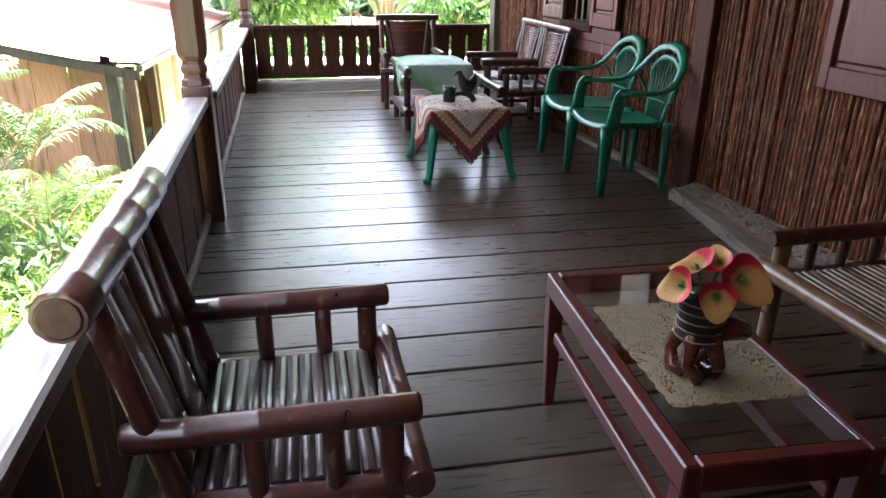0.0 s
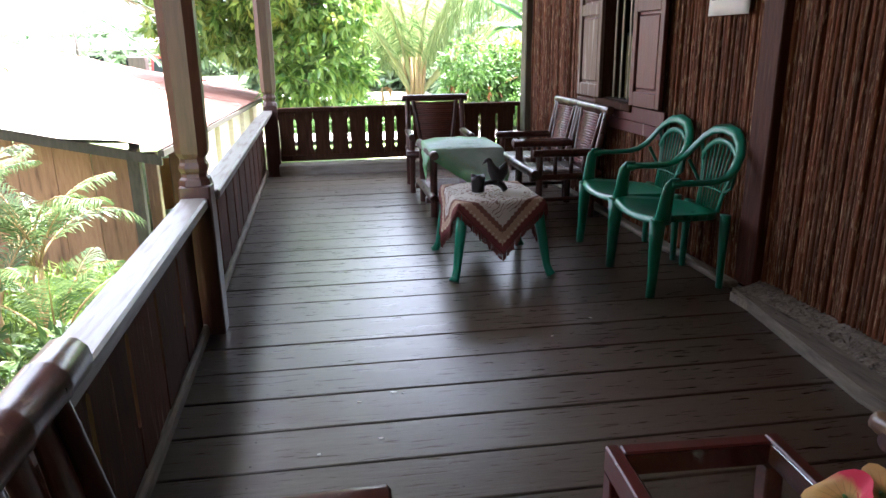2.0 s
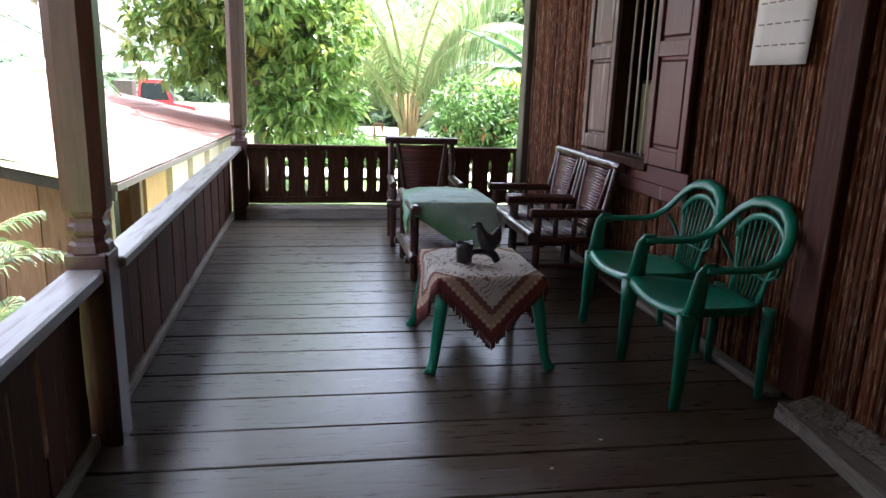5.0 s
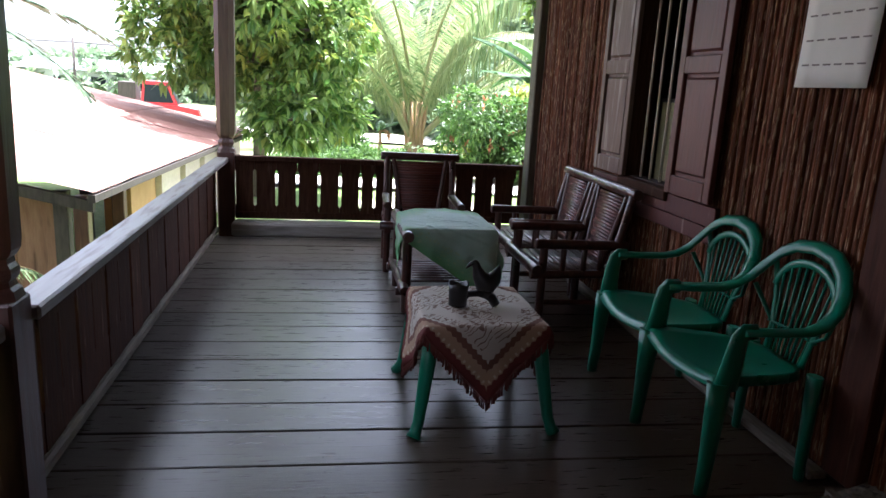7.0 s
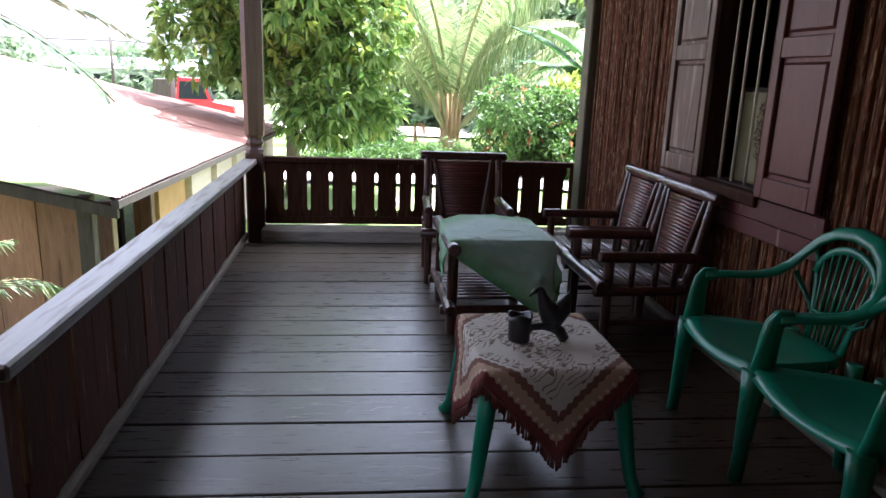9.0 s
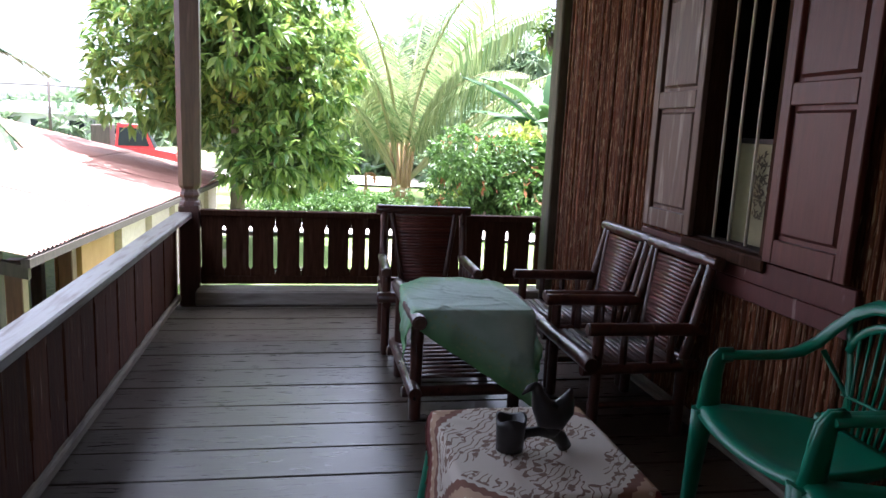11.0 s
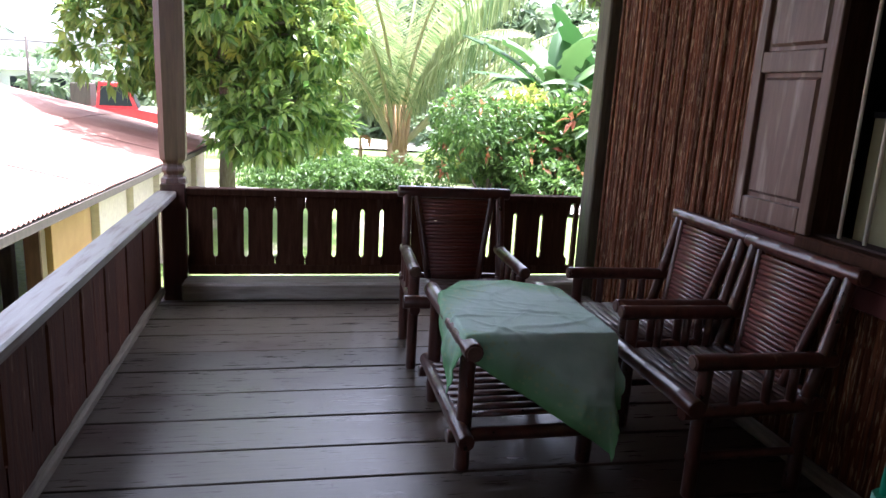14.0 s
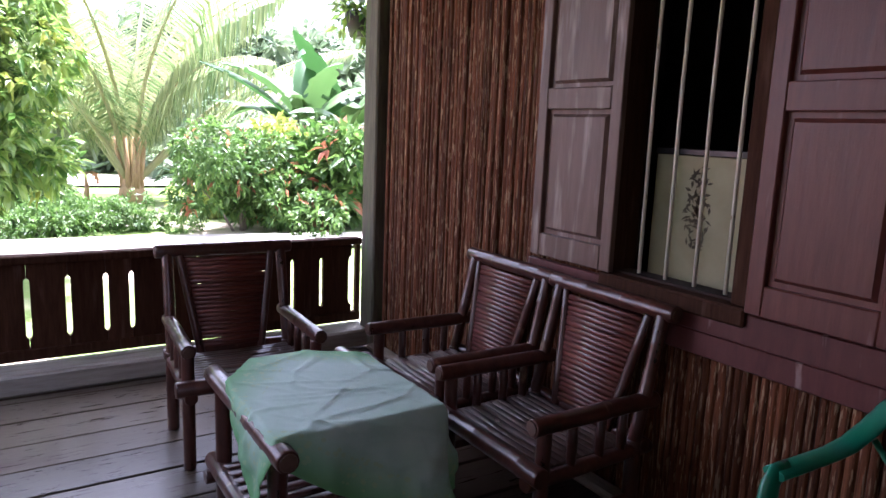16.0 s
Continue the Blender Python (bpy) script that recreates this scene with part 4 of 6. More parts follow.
# ---- green plastic chairs ----
def plastic_chair():
    """A moulded garden chair facing -y on its origin."""
    ch = thing("plastic_chair", "green moulded plastic garden armchair with a fanned back", "chair", "green plastic chairs by the wall")
    bm = bmesh.new()
    n = 14
    rows = []
    for i in range(n + 1):
        t = i / n
        y = -0.285 + 0.46 * t
        w = 0.272 - 0.085 * t
        row = []
        for j in range(n + 1):
            s = 2 * j / n - 1
            z = 0.418 - 0.025 * t + 0.016 * s * s - 0.03 * math.sin(math.pi * min(1, t * 1.1)) * (1 - s * s)
            if i == 0:
                z -= 0.035
            elif i == 1:
                z -= 0.006
            yy = y - 0.03 * (1 - s * s) * (1 - t) - 0.11 * s ** 4 * t ** 3 + (0.012 if i == 0 else 0)
            row.append(bm.verts.new((w * s, yy, z)))
        rows.append(row)
    for a, b in zip(rows, rows[1:]):
        for k in range(n):
            bm.faces.new((a[k], a[k + 1], b[k + 1], b[k])).smooth = True
    rim = [r[0] for r in rows[1:]], [r[-1] for r in rows[1:]], rows[-1]
    for line in rim:
        lo = [bm.verts.new((v.co.x * 1.01, v.co.y, v.co.z - 0.035)) for v in line]
        for k in range(len(line) - 1):
            bm.faces.new((line[k], line[k + 1], lo[k + 1], lo[k])).smooth = True
    seat = part("seat", bm, GREENPLASTIC, ch)
    so = seat.modifiers.new("thickness", "SOLIDIFY")
    so.thickness = 0.006
    for s in (-1, 1):
        part("leg", tube([(s * 0.255, -0.245, 0.41), (s * 0.262, -0.25, 0.30), (s * 0.268, -0.258, 0.1), (s * 0.272, -0.265, 0.0)], [0.046, 0.038, 0.029, 0.025], 8, squash=(0.75, 1)), GREENPLASTIC, ch)
        part("leg", tube([(s * 0.19, 0.165, 0.40), (s * 0.198, 0.16, 0.25), (s * 0.205, 0.16, 0.0)], [0.034, 0.028, 0.021], 8, squash=(1, 0.75)), GREENPLASTIC, ch)
        part("arm_post", tube([(s * 0.258, -0.225, 0.39), (s * 0.268, -0.222, 0.45), (s * 0.272, -0.215, 0.53), (s * 0.272, -0.207, 0.575), (s * 0.272, -0.19, 0.596), (s * 0.272, -0.15, 0.599)], [0.044, 0.037, 0.032, 0.03, 0.028, 0.024], 10, squash=(0.55, 1.1)), GREENPLASTIC, ch)
    arch = []
    for x, y, z in ((0.272, -0.20, 0.598), (0.276, -0.06, 0.594), (0.274, 0.04, 0.596), (0.264, 0.10, 0.612), (0.248, 0.15, 0.65), (0.222, 0.188, 0.708), (0.175, 0.215, 0.768), (0.105, 0.232, 0.81), (0.0, 0.238, 0.826)):
        arch.append((x, y, z))
    arch = arch + [(-x, y, z) for x, y, z in arch[-2::-1]]
    part("arch", tube(arch, [0.029] * 3 + [0.031] * 11 + [0.029] * 3, 10, squash=(1.0, 0.5)), GREENPLASTIC, ch)
    inner = [(0.168 * math.cos(a), 0.205 + 0.02 * math.sin(a), 0.64 + 0.12 * math.sin(a)) for a in (math.pi * k / 12 for k in range(13))]
    part("fan_band", tube(inner, 0.017, 8, squash=(1.0, 0.5)), GREENPLASTIC, ch)
    for s in (-1, 1):
        part("stile", tube([(s * 0.105, 0.166, 0.395), (s * 0.118, 0.184, 0.50), (s * 0.15, 0.203, 0.60), (s * 0.175, 0.212, 0.67), (s * 0.19, 0.208, 0.745)], [0.015, 0.013, 0.013, 0.013, 0.014], 7, squash=(1, 0.6)), GREENPLASTIC, ch)
        part("side_brace", tube([(s * 0.118, 0.184, 0.50), (s * 0.175, 0.19, 0.535), (s * 0.235, 0.165, 0.625)], [0.011, 0.010, 0.012], 7, squash=(1, 0.6)), GREENPLASTIC, ch)
    for k in range(8):
        f = (k - 3.5) / 3.5
        x1 = 0.138 * f
        part("spindle", tube([(0.085 * f, 0.168, 0.395), (x1, 0.205 + 0.02 * math.sqrt(1 - (x1 / 0.17) ** 2), 0.64 + 0.118 * math.sqrt(max(0, 1 - (x1 / 0.168) ** 2)))], 0.0055, 6), GREENPLASTIC, ch)
    part("cross_band", tube([(-0.14, 0.182, 0.50), (0, 0.186, 0.505), (0.14, 0.182, 0.50)], 0.008, 6, squash=(1, 0.6)), GREENPLASTIC, ch)
    return ch
pc = plastic_chair()
pc.matrix_basis = pose(-0.275, 3.085, 0, 0, 0, -91)
copy_thing(pc, pose(-0.265, 3.61, 0, 0, 0, -92))

# ---- red coffee table with glass, lace, vase and flowers ----
ct = thing("coffee_table", "red lacquered wooden coffee table with a glass top", "table", m=pose(-1.418, 0.522, 0, 0, 0, -4))
X, Y, Z = 0.205, 0.435, 0.41
for s in (-1, 1):
    part("rail", box((s * X - (0.032 if s > 0 else 0), -Y, Z - 0.065), (s * X + (0.032 if s < 0 else 0), Y, Z), 0.004), REDWOOD, ct)
    part("rail", box((-X + 0.033, s * Y - (0.036 if s > 0 else 0), Z - 0.065), (X - 0.033, s * Y + (0.036 if s < 0 else 0), Z - 0.001), 0.004), REDWOOD, ct)
    part("stretcher", box((s * (X - 0.02) - 0.012, -Y + 0.08, 0.215), (s * (X - 0.02) + 0.012, Y - 0.08, 0.25), 0.004), REDWOOD, ct)
    for sy in (-1, 1):
        bm = bmesh.new()
        rings = []
        for z, half, dx, dy in ((Z - 0.066, 0.022, 0.022, 0.024), (0.27, 0.023, 0.022, 0.028), (0.12, 0.019, 0.017, 0.048), (0.0, 0.014, 0.01, 0.07)):
            cx, cy = s * (X - dx), sy * (Y - dy)
            rings.append([bm.verts.new((cx + i * half, cy + j * half, z)) for i, j in ((-1, -1), (1, -1), (1, 1), (-1, 1))])
        for p, q in zip(rings, rings[1:]):
            for k in range(4):
                bm.faces.new((p[k], p[(k + 1) % 4], q[(k + 1) % 4], q[k]))
        bm.faces.new(rings[0]); bm.faces.new(rings[-1])
        bmesh.ops.bevel(bm, geom=[e for e in bm.edges if abs(e.verts[0].co.z - e.verts[1].co.z) > 0.05], offset=0.004, segments=1, affect="EDGES")
        part("leg", bm, REDWOOD, ct)
part("cross_bar", box((-X + 0.03, -0.02, Z - 0.05), (X - 0.03, 0.02, Z - 0.012), 0.003), REDWOOD, ct)
GLASS = bpy.data.materials.new("table_glass")
GLASS.use_nodes = True
gb = GLASS.node_tree.nodes["Principled BSDF"]
gb.inputs["Base Color"].default_value = (0.93, 0.97, 0.95, 1)
gb.inputs["Transmission Weight"].default_value, gb.inputs["Roughness"].default_value, gb.inputs["IOR"].default_value = 1.0, 0.03, 1.45
pane = part("glass_top", box((-X + 0.034, -Y + 0.038, Z - 0.010), (X - 0.034, Y - 0.038, Z - 0.004)), GLASS, ct, "clear glass top")
pane.visible_shadow = False


def lace_paint():
    m = bpy.data.materials.new("cream_lace")
    m.use_nodes = True
    nt = m.node_tree
    b = nt.nodes["Principled BSDF"]
    add, ln = nt.nodes.new, nt.links.new
    co = add("ShaderNodeTexCoord")
    b.inputs["Base Color"].default_value = (0.29, 0.23, 0.14, 1)
    b.inputs["Roughness"].default_value = 0.9
    v1 = add("ShaderNodeTexVoronoi"); v1.inputs["Scale"].default_value = 190; ln(co.outputs["Object"], v1.inputs["Vector"])
    n1 = add("ShaderNodeTexNoise"); n1.inputs["Scale"].default_value = 22; ln(co.outputs["Object"], n1.inputs["Vector"])
    a = add("ShaderNodeMath"); a.operation = "LESS_THAN"; a.inputs[1].default_value = 0.47; ln(v1.outputs["Distance"], a.inputs[0])
    c = add("ShaderNodeMath"); c.operation = "GREATER_THAN"; c.inputs[1].default_value = 0.44; ln(n1.outputs["Fac"], c.inputs[0])
    d = add("ShaderNodeMath"); d.operation = "MULTIPLY"; ln(a.outputs[0], d.inputs[0]); ln(c.outputs[0], d.inputs[1])
    t = add("ShaderNodeBsdfTransparent"); ms = add("ShaderNodeMixShader")
    ln(d.outputs[0], ms.inputs[0]); ln(b.outputs[0], ms.inputs[1]); ln(t.outputs[0], ms.inputs[2])
    ln(ms.outputs[0], nt.nodes["Material Output"].inputs["Surface"])
    return m
bm = bmesh.new()
out = []
nx, ny = 14, 20
for k in range(nx):
    out.append((-0.155 + 0.31 * k / nx, -0.235 - 0.006 * (k % 2)))
for k in range(ny):
    out.append((0.155 + 0.006 * (k % 2), -0.235 + 0.45 * k / ny))
for k in range(nx):
    out.append((0.155 - 0.31 * k / nx, 0.215 + 0.006 * (k % 2)))
for k in range(ny):
    out.append((-0.155 - 0.006 * (k % 2), 0.215 - 0.45 * k / ny))
bm = prism([(x, y) for x, y in out], 2, 0, 0.0015)
lace = link("lace_runner", bm, lace_paint())
lace.matrix_basis = pose(-1.408, 0.505, 0.407, 0, 0, -3)
tagged(lace, "cream lace runner lying on the glass table top", "doily")

vase = thing("root_wood_vase", "glossy brown root-wood vase with carved openings on the lace", "vase", m=pose(-1.472, 0.385, 0.409) @ Matrix.Scale(1.2, 4))
bm = bmesh.new()
tube([(0, 0, 0.075), (0.002, 0, 0.12), (-0.002, 0.004, 0.165)], [0.036, 0.042, 0.04], 16, bm=bm, caps=False)
tube([(-0.002, 0.004, 0.164), (0, 0, 0.12), (0, 0, 0.09)], [0.034, 0.034, 0.03], 16, bm=bm)
part("cup", bm, CARVED, vase, "dark ribbed cup", True)
for k in range(5):
    z = 0.085 + 0.017 * k
    ring = [(0.0425 * math.cos(a), 0.0425 * math.sin(a), z) for a in (2 * math.pi * q / 16 for q in range(17))]
    part("cord", tube(ring, 0.0018, 6), BAMBOOTAN, vase, "thin cord winding")
bm = bmesh.new()
for a0, lean in ((0.3, 0.042), (2.2, 0.046), (3.9, 0.044), (5.2, 0.048)):
    ca, sa = math.cos(a0), math.sin(a0)
    tube([(0.01 * ca, 0.01 * sa, 0.10), (lean * 0.7 * ca, lean * 0.7 * sa, 0.075), (lean * ca, lean * sa, 0.04), (lean * 0.8 * math.cos(a0 + 0.5), lean * 0.8 * math.sin(a0 + 0.5), 0.012), (lean * 0.5 * math.cos(a0 + 1.2), lean * 0.5 * math.sin(a0 + 1.2), 0.014)], [0.024, 0.016, 0.0125, 0.014, 0.013], 10, bm=bm)
tube([(0.01, -0.01, 0.10), (0.05, -0.015, 0.098), (0.085, -0.01, 0.085), (0.095, 0.0, 0.075)], [0.03, 0.024, 0.018, 0.008], 10, bm=bm)
part("root", bm, VASEWOOD, vase, "twisted polished root")


def petal_paint():
    m = bpy.data.materials.new("bloom_paint")
    m.use_nodes = True
    nt = m.node_tree
    b = nt.nodes["Principled BSDF"]
    add, ln = nt.nodes.new, nt.links.new
    uv = add("ShaderNodeUVMap"); uv.uv_map = "petal"
    sp = add("ShaderNodeSeparateXYZ"); ln(uv.outputs[0], sp.inputs[0])
    def calc(op, p, q=None):
        nd = add("ShaderNodeMath"); nd.operation = op
        for k, val in enumerate((p, q)):
            if val is None:
                continue
            if isinstance(val, (int, float)):
                nd.inputs[k].default_value = val
            else:
                ln(val, nd.inputs[k])
        return nd.outputs[0]
    def fade(val, lo, hi):
        nd = add("ShaderNodeMapRange"); nd.inputs[1].default_value, nd.inputs[2].default_value = lo, hi
        ln(val, nd.inputs[0])
        return nd.outputs[0]
    def blend(fac, first, second):
        nd = add("ShaderNodeMix"); nd.data_type = "RGBA"
        ln(fac, nd.inputs["Factor"])
        for key, val in (("A", first), ("B", second)):
            if isinstance(val, tuple):
                nd.inputs[key].default_value = val
            else:
                ln(val, nd.inputs[key])
        return nd.outputs["Result"]
    u, v = sp.outputs[0], sp.outputs[1]
    rad = calc("SQRT", calc("ADD", calc("MULTIPLY", u, u), calc("MULTIPLY", v, v)))
    n = add("ShaderNodeTexNoise"); n.inputs["Scale"].default_value = 4; ln(uv.outputs[0], n.inputs["Vector"])
    rim = calc("ADD", calc("SUBTRACT", calc("MULTIPLY", rad, 0.78), calc("MULTIPLY", u, 0.5)), calc("MULTIPLY", calc("SUBTRACT", n.outputs["Fac"], 0.5), 0.3))
    vein = calc("MULTIPLY", fade(calc("SINE", calc("MULTIPLY", calc("ARCTAN2", v, u), 17.0)), 0.75, 1.0), fade(rad, 0.85, 0.45))
    tone = blend(calc("MULTIPLY", vein, 0.45), (0.56, 0.33, 0.10, 1), (0.22, 0.12, 0.03, 1))
    tone = blend(fade(rim, 0.42, 0.68), tone, (0.60, 0.02, 0.07, 1))
    tone = blend(fade(rad, 0.38, 0.12), tone, (0.10, 0.14, 0.015, 1))
    ln(tone, b.inputs["Base Color"])
    b.inputs["Roughness"].default_value = 0.55
    return m
PETAL = petal_paint()
LEAFGREEN = surface("fabric_stem_green", (0.04, 0.13, 0.03), (0.08, 0.2, 0.05), 0.6)
def bloom(parent, base, turn, size):
    """A broad cupped spathe with a point, tilted outwards."""
    bm = bmesh.new()
    uvl = bm.loops.layers.uv.new("petal")
    n, m = 24, 6
    rings = []
    for i in range(m + 1):
        r = i / m
        ring = []
        for k in range(n):
            a = 2 * math.pi * k / n
            ext = 0.92 + 0.38 * max(0, math.cos(a)) ** 6 - 0.22 * max(0, -math.cos(a)) ** 8
            rr = r * ext * size
            z = size * (0.55 * r ** 1.5 - 0.45 * max(0, math.cos(a)) ** 2 * r ** 3 + 0.09 * math.sin(3 * a + 1) * r * r + 0.25 * max(0, -math.cos(a)) * r ** 3 - 0.3 * max(0, r - 0.75))
            ring.append((bm.verts.new((rr * math.cos(a), rr * math.sin(a) * 0.9, z)), r))
        rings.append(ring)
    for a, b in zip(rings[1:], rings[2:]):
        for k in range(n):
            q = [a[k], a[(k + 1) % n], b[(k + 1) % n], b[k]]
            f = bm.faces.new([v for v, _ in q]); f.smooth = True
            for j, (lp, (_, r)) in enumerate(zip(f.loops, q)):
                ang = 2 * math.pi * (k + (1 if j in (1, 2) else 0)) / n
                lp[uvl].uv = (r * math.cos(ang), r * math.sin(ang))
    cen = bm.verts.new((0, 0, 0))
    for k in range(n):
        f = bm.faces.new((cen, rings[1][k][0], rings[1][(k + 1) % n][0])); f.smooth = True
        for lp in f.loops:
            lp[uvl].uv = (0.0, 0.0) if lp.vert == cen else (lp.vert.co.x / size, lp.vert.co.y / size)
    for v in list(rings[0]):
        bm.verts.remove(v[0])
    ob = part("bloom", bm, PETAL, parent, "yellow and pink bloom")
    ob.matrix_basis = Matrix.Translation(base) @ turn
    part("spadix", tube([(0, 0, 0.0), (0.002, 0, size * 0.22), (0.004, 0, size * 0.34)], [0.003, 0.0035, 0.002], 8), LEAFGREEN, ob, "green spike")
    stem = tube([base, (base[0] * 0.6, base[1] * 0.6, base[2] * 0.5), (0, 0, -0.06)], 0.0035, 6)
    part("stem", stem, LEAFGREEN, parent, "green stem")
flowers = thing("artificial_flowers", "bunch of yellow and pink artificial lilies in the root-wood vase", "flowers", m=pose(-1.472, 0.385, 0.585))
RIGHT, BACK, UP = Vector((0.81, -0.58, 0)), Vector((-0.58, -0.81, 0)), Vector((0, 0, 1))
for dx, dy, z, na, nb, nc, ta, tb, size in ((-0.044, 0.025, 0.04, -0.45, 0.75, 0.45, -0.9, -0.35, 0.046), (0.024, 0.035, 0.034, 0.1, 0.9, 0.3, 0.1, -1.0, 0.044), (0.064, 0.0, 0.065, 0.2, 0.75, 0.55, 0.8, -0.6, 0.056),
                                         (-0.02, -0.02, 0.066, -0.25, 0.3, 0.9, -1.0, 0.1, 0.046), (0.022, -0.03, 0.082, -0.3, 0.6, 0.5, -0.5, 0.8, 0.036)):
    nz = (RIGHT * na + BACK * nb + UP * nc).normalized()
    tip = RIGHT * ta + UP * tb
    tip = (tip - nz * tip.dot(nz)).normalized()
    m = Matrix((tip, nz.cross(tip), nz)).transposed().to_4x4()
    bloom(flowers, tuple(RIGHT * dx + BACK * dy + UP * z), m, size)
for a, l in ((0.2, 0.10), (5.6, 0.13)):
    part("leaf", tube([(0, 0, 0), (l * 0.5 * math.cos(a), l * 0.5 * math.sin(a), 0.03), (l * math.cos(a), l * math.sin(a), 0.0)], [0.006, 0.012, 0.001], 6, squash=(1, 0.2)), LEAFGREEN, flowers, "green leaf")


# ---- outdoors ----
def ground_z(x, y):
    pts = [(-60, -1.35), (9, -1.35), (14, -0.80), (24, -1.0), (60, -1.0), (3000, -1.0)]
    for (a, za), (b, zb) in zip(pts, pts[1:]):
        if y <= b:
            return za + (zb - za) * (max(y, a) - a) / (b - a)
    return -1.0


def ground_paint():
    """Grass with bare dusty patches; a pale dirt road crosses it."""
    m = bpy.data.materials.new("yard_ground")
    m.use_nodes = True
    nt = m.node_tree
    b = nt.nodes["Principled BSDF"]
    add, ln = nt.nodes.new, nt.links.new
    co = add("ShaderNodeTexCoord")
    n1 = add("ShaderNodeTexNoise"); n1.inputs["Scale"].default_value = 0.5; n1.inputs["Detail"].default_value = 8; ln(co.outputs["Object"], n1.inputs["Vector"])
    n2 = add("ShaderNodeTexNoise"); n2.inputs["Scale"].default_value = 14; n2.inputs["Detail"].default_value = 6; ln(co.outputs["Object"], n2.inputs["Vector"])
    g = add("ShaderNodeMix"); g.data_type = "RGBA"; ln(n2.outputs["Fac"], g.inputs["Factor"])
    g.inputs["A"].default_value, g.inputs["B"].default_value = (0.06, 0.11, 0.02, 1), (0.16, 0.22, 0.05, 1)
    r = add("ShaderNodeMapRange"); r.inputs[1].default_value, r.inputs[2].default_value = 0.52, 0.62; ln(n1.outputs["Fac"], r.inputs[0])
    d = add("ShaderNodeMix"); d.data_type = "RGBA"; ln(r.outputs[0], d.inputs["Factor"]); ln(g.outputs["Result"], d.inputs["A"]); d.inputs["B"].default_value = (0.34, 0.28, 0.21, 1)
    ln(d.outputs["Result"], b.inputs["Base Color"])
    b.inputs["Roughness"].default_value = 0.95
    bp = add("ShaderNodeBump"); bp.inputs["Strength"].default_value = 0.6; bp.inputs["Distance"].default_value = 0.03
    ln(n2.outputs["Fac"], bp.inputs["Height"]); ln(bp.outputs[0], b.inputs["Normal"])
    return m


bm = bmesh.new()
xs = [-2500, -200, -60, -30] + list(range(-20, 22, 2)) + [30, 60, 200, 2500]
ys = [-2500, -200, -50, -10, 0, 4, 7, 9, 10, 11, 12, 13, 14, 16, 18, 20, 22, 24, 28, 34, 45, 60, 200, 3000]
g = [[bm.verts.new((x, y, ground_z(x, y) + (0.05 * noise.noise(Vector((x * 0.3, y * 0.3, 0))) if abs(x) < 30 and y < 60 else 0))) for x in xs] for y in ys]
for a, b in zip(g, g[1:]):
    for k in range(len(xs) - 1):
        bm.faces.new((a[k], a[k + 1], b[k + 1], b[k])).smooth = True
tagged(link("ground", bm, ground_paint()), "sunlit grass yard with bare dusty patches", "ground", kind="structure")
ROADMAT = surface("pale_dirt_road", (0.42, 0.38, 0.33), (0.56, 0.52, 0.46), 0.9, freq=3, spot=(0.32, 0.29, 0.22), spot_freq=0.8, bump=0.4)
bm = bmesh.new()
def strip(pts, w, lift):
    prev = None
    for i, (x, y) in enumerate(pts):
        a, b = pts[max(i - 1, 0)], pts[min(i + 1, len(pts) - 1)]
        d = Vector((b[0] - a[0], b[1] - a[1], 0)).normalized()
        s = Vector((-d.y, d.x, 0)) * w / 2
        cur = [bm.verts.new((x + k * s.x, y + k * s.y, ground_z(x, y + k * s.y) + lift)) for k in (-1, -0.33, 0.33, 1)]
        if prev:
            for k in range(3):
                bm.faces.new((prev[k], prev[k + 1], cur[k + 1], cur[k]))
        prev = cur
strip([(-14, 24), (-8, 18.6), (-4.5, 16.6), (-2.5, 16.1), (0, 15.9), (3, 15.2), (8, 14), (16, 12)], 1.7, 0.07)
strip([(-40, 34), (-10, 33), (4, 31), (20, 30), (50, 28)], 5.0, 0.07)
tagged(link("road", bm, ROADMAT), "pale sunlit dirt track across the yard", "road", kind="structure")


def leaf_cloud(name, centres, length, width, material, parent, per=8, out=None, droop=0.35, seed=1, label=""):
    """Sprays of small folded leaves round the given points, all in one mesh."""
    r = np.random.default_rng(seed)
    c = np.repeat(np.asarray(centres, float), per, axis=0)
    n = len(c)
    d = r.normal(size=(n, 3))
    if out is not None:
        d += 0.9 * np.repeat(np.asarray(out, float), per, axis=0)
    d[:, 2] -= droop
    d /= np.linalg.norm(d, axis=1)[:, None]
    side = np.cross(d, r.normal(size=(n, 3)) * 0.5 + (0, 0, 1.0))
    side /= np.linalg.norm(side, axis=1)[:, None] + 1e-9
    up = np.cross(side, d)
    L = length * r.uniform(0.7, 1.25, (n, 1))
    W = width * r.uniform(0.75, 1.25, (n, 1))
    c = c + d * 0.15 * L
    mid = c + d * L * 0.45
    tip = c + d * L + np.array((0, 0, -1.0)) * L * 0.18
    verts = np.stack([c, mid + side * W / 2 + up * W * 0.15, tip, mid - side * W / 2 + up * W * 0.15, mid], 1).reshape(-1, 3)
    b = np.arange(n)[:, None] * 5
    faces = np.concatenate([b + [0, 1, 4], b + [1, 2, 4], b + [4, 2, 3], b + [0, 4, 3]], 0)
    me = bpy.data.meshes.new(name)
    me.from_pydata(verts.tolist(), [], faces.tolist())
    me.materials.append(material)
    ob = new(name, me)
    ob.parent = parent
    if label:
        ob["label"] = label
    return ob


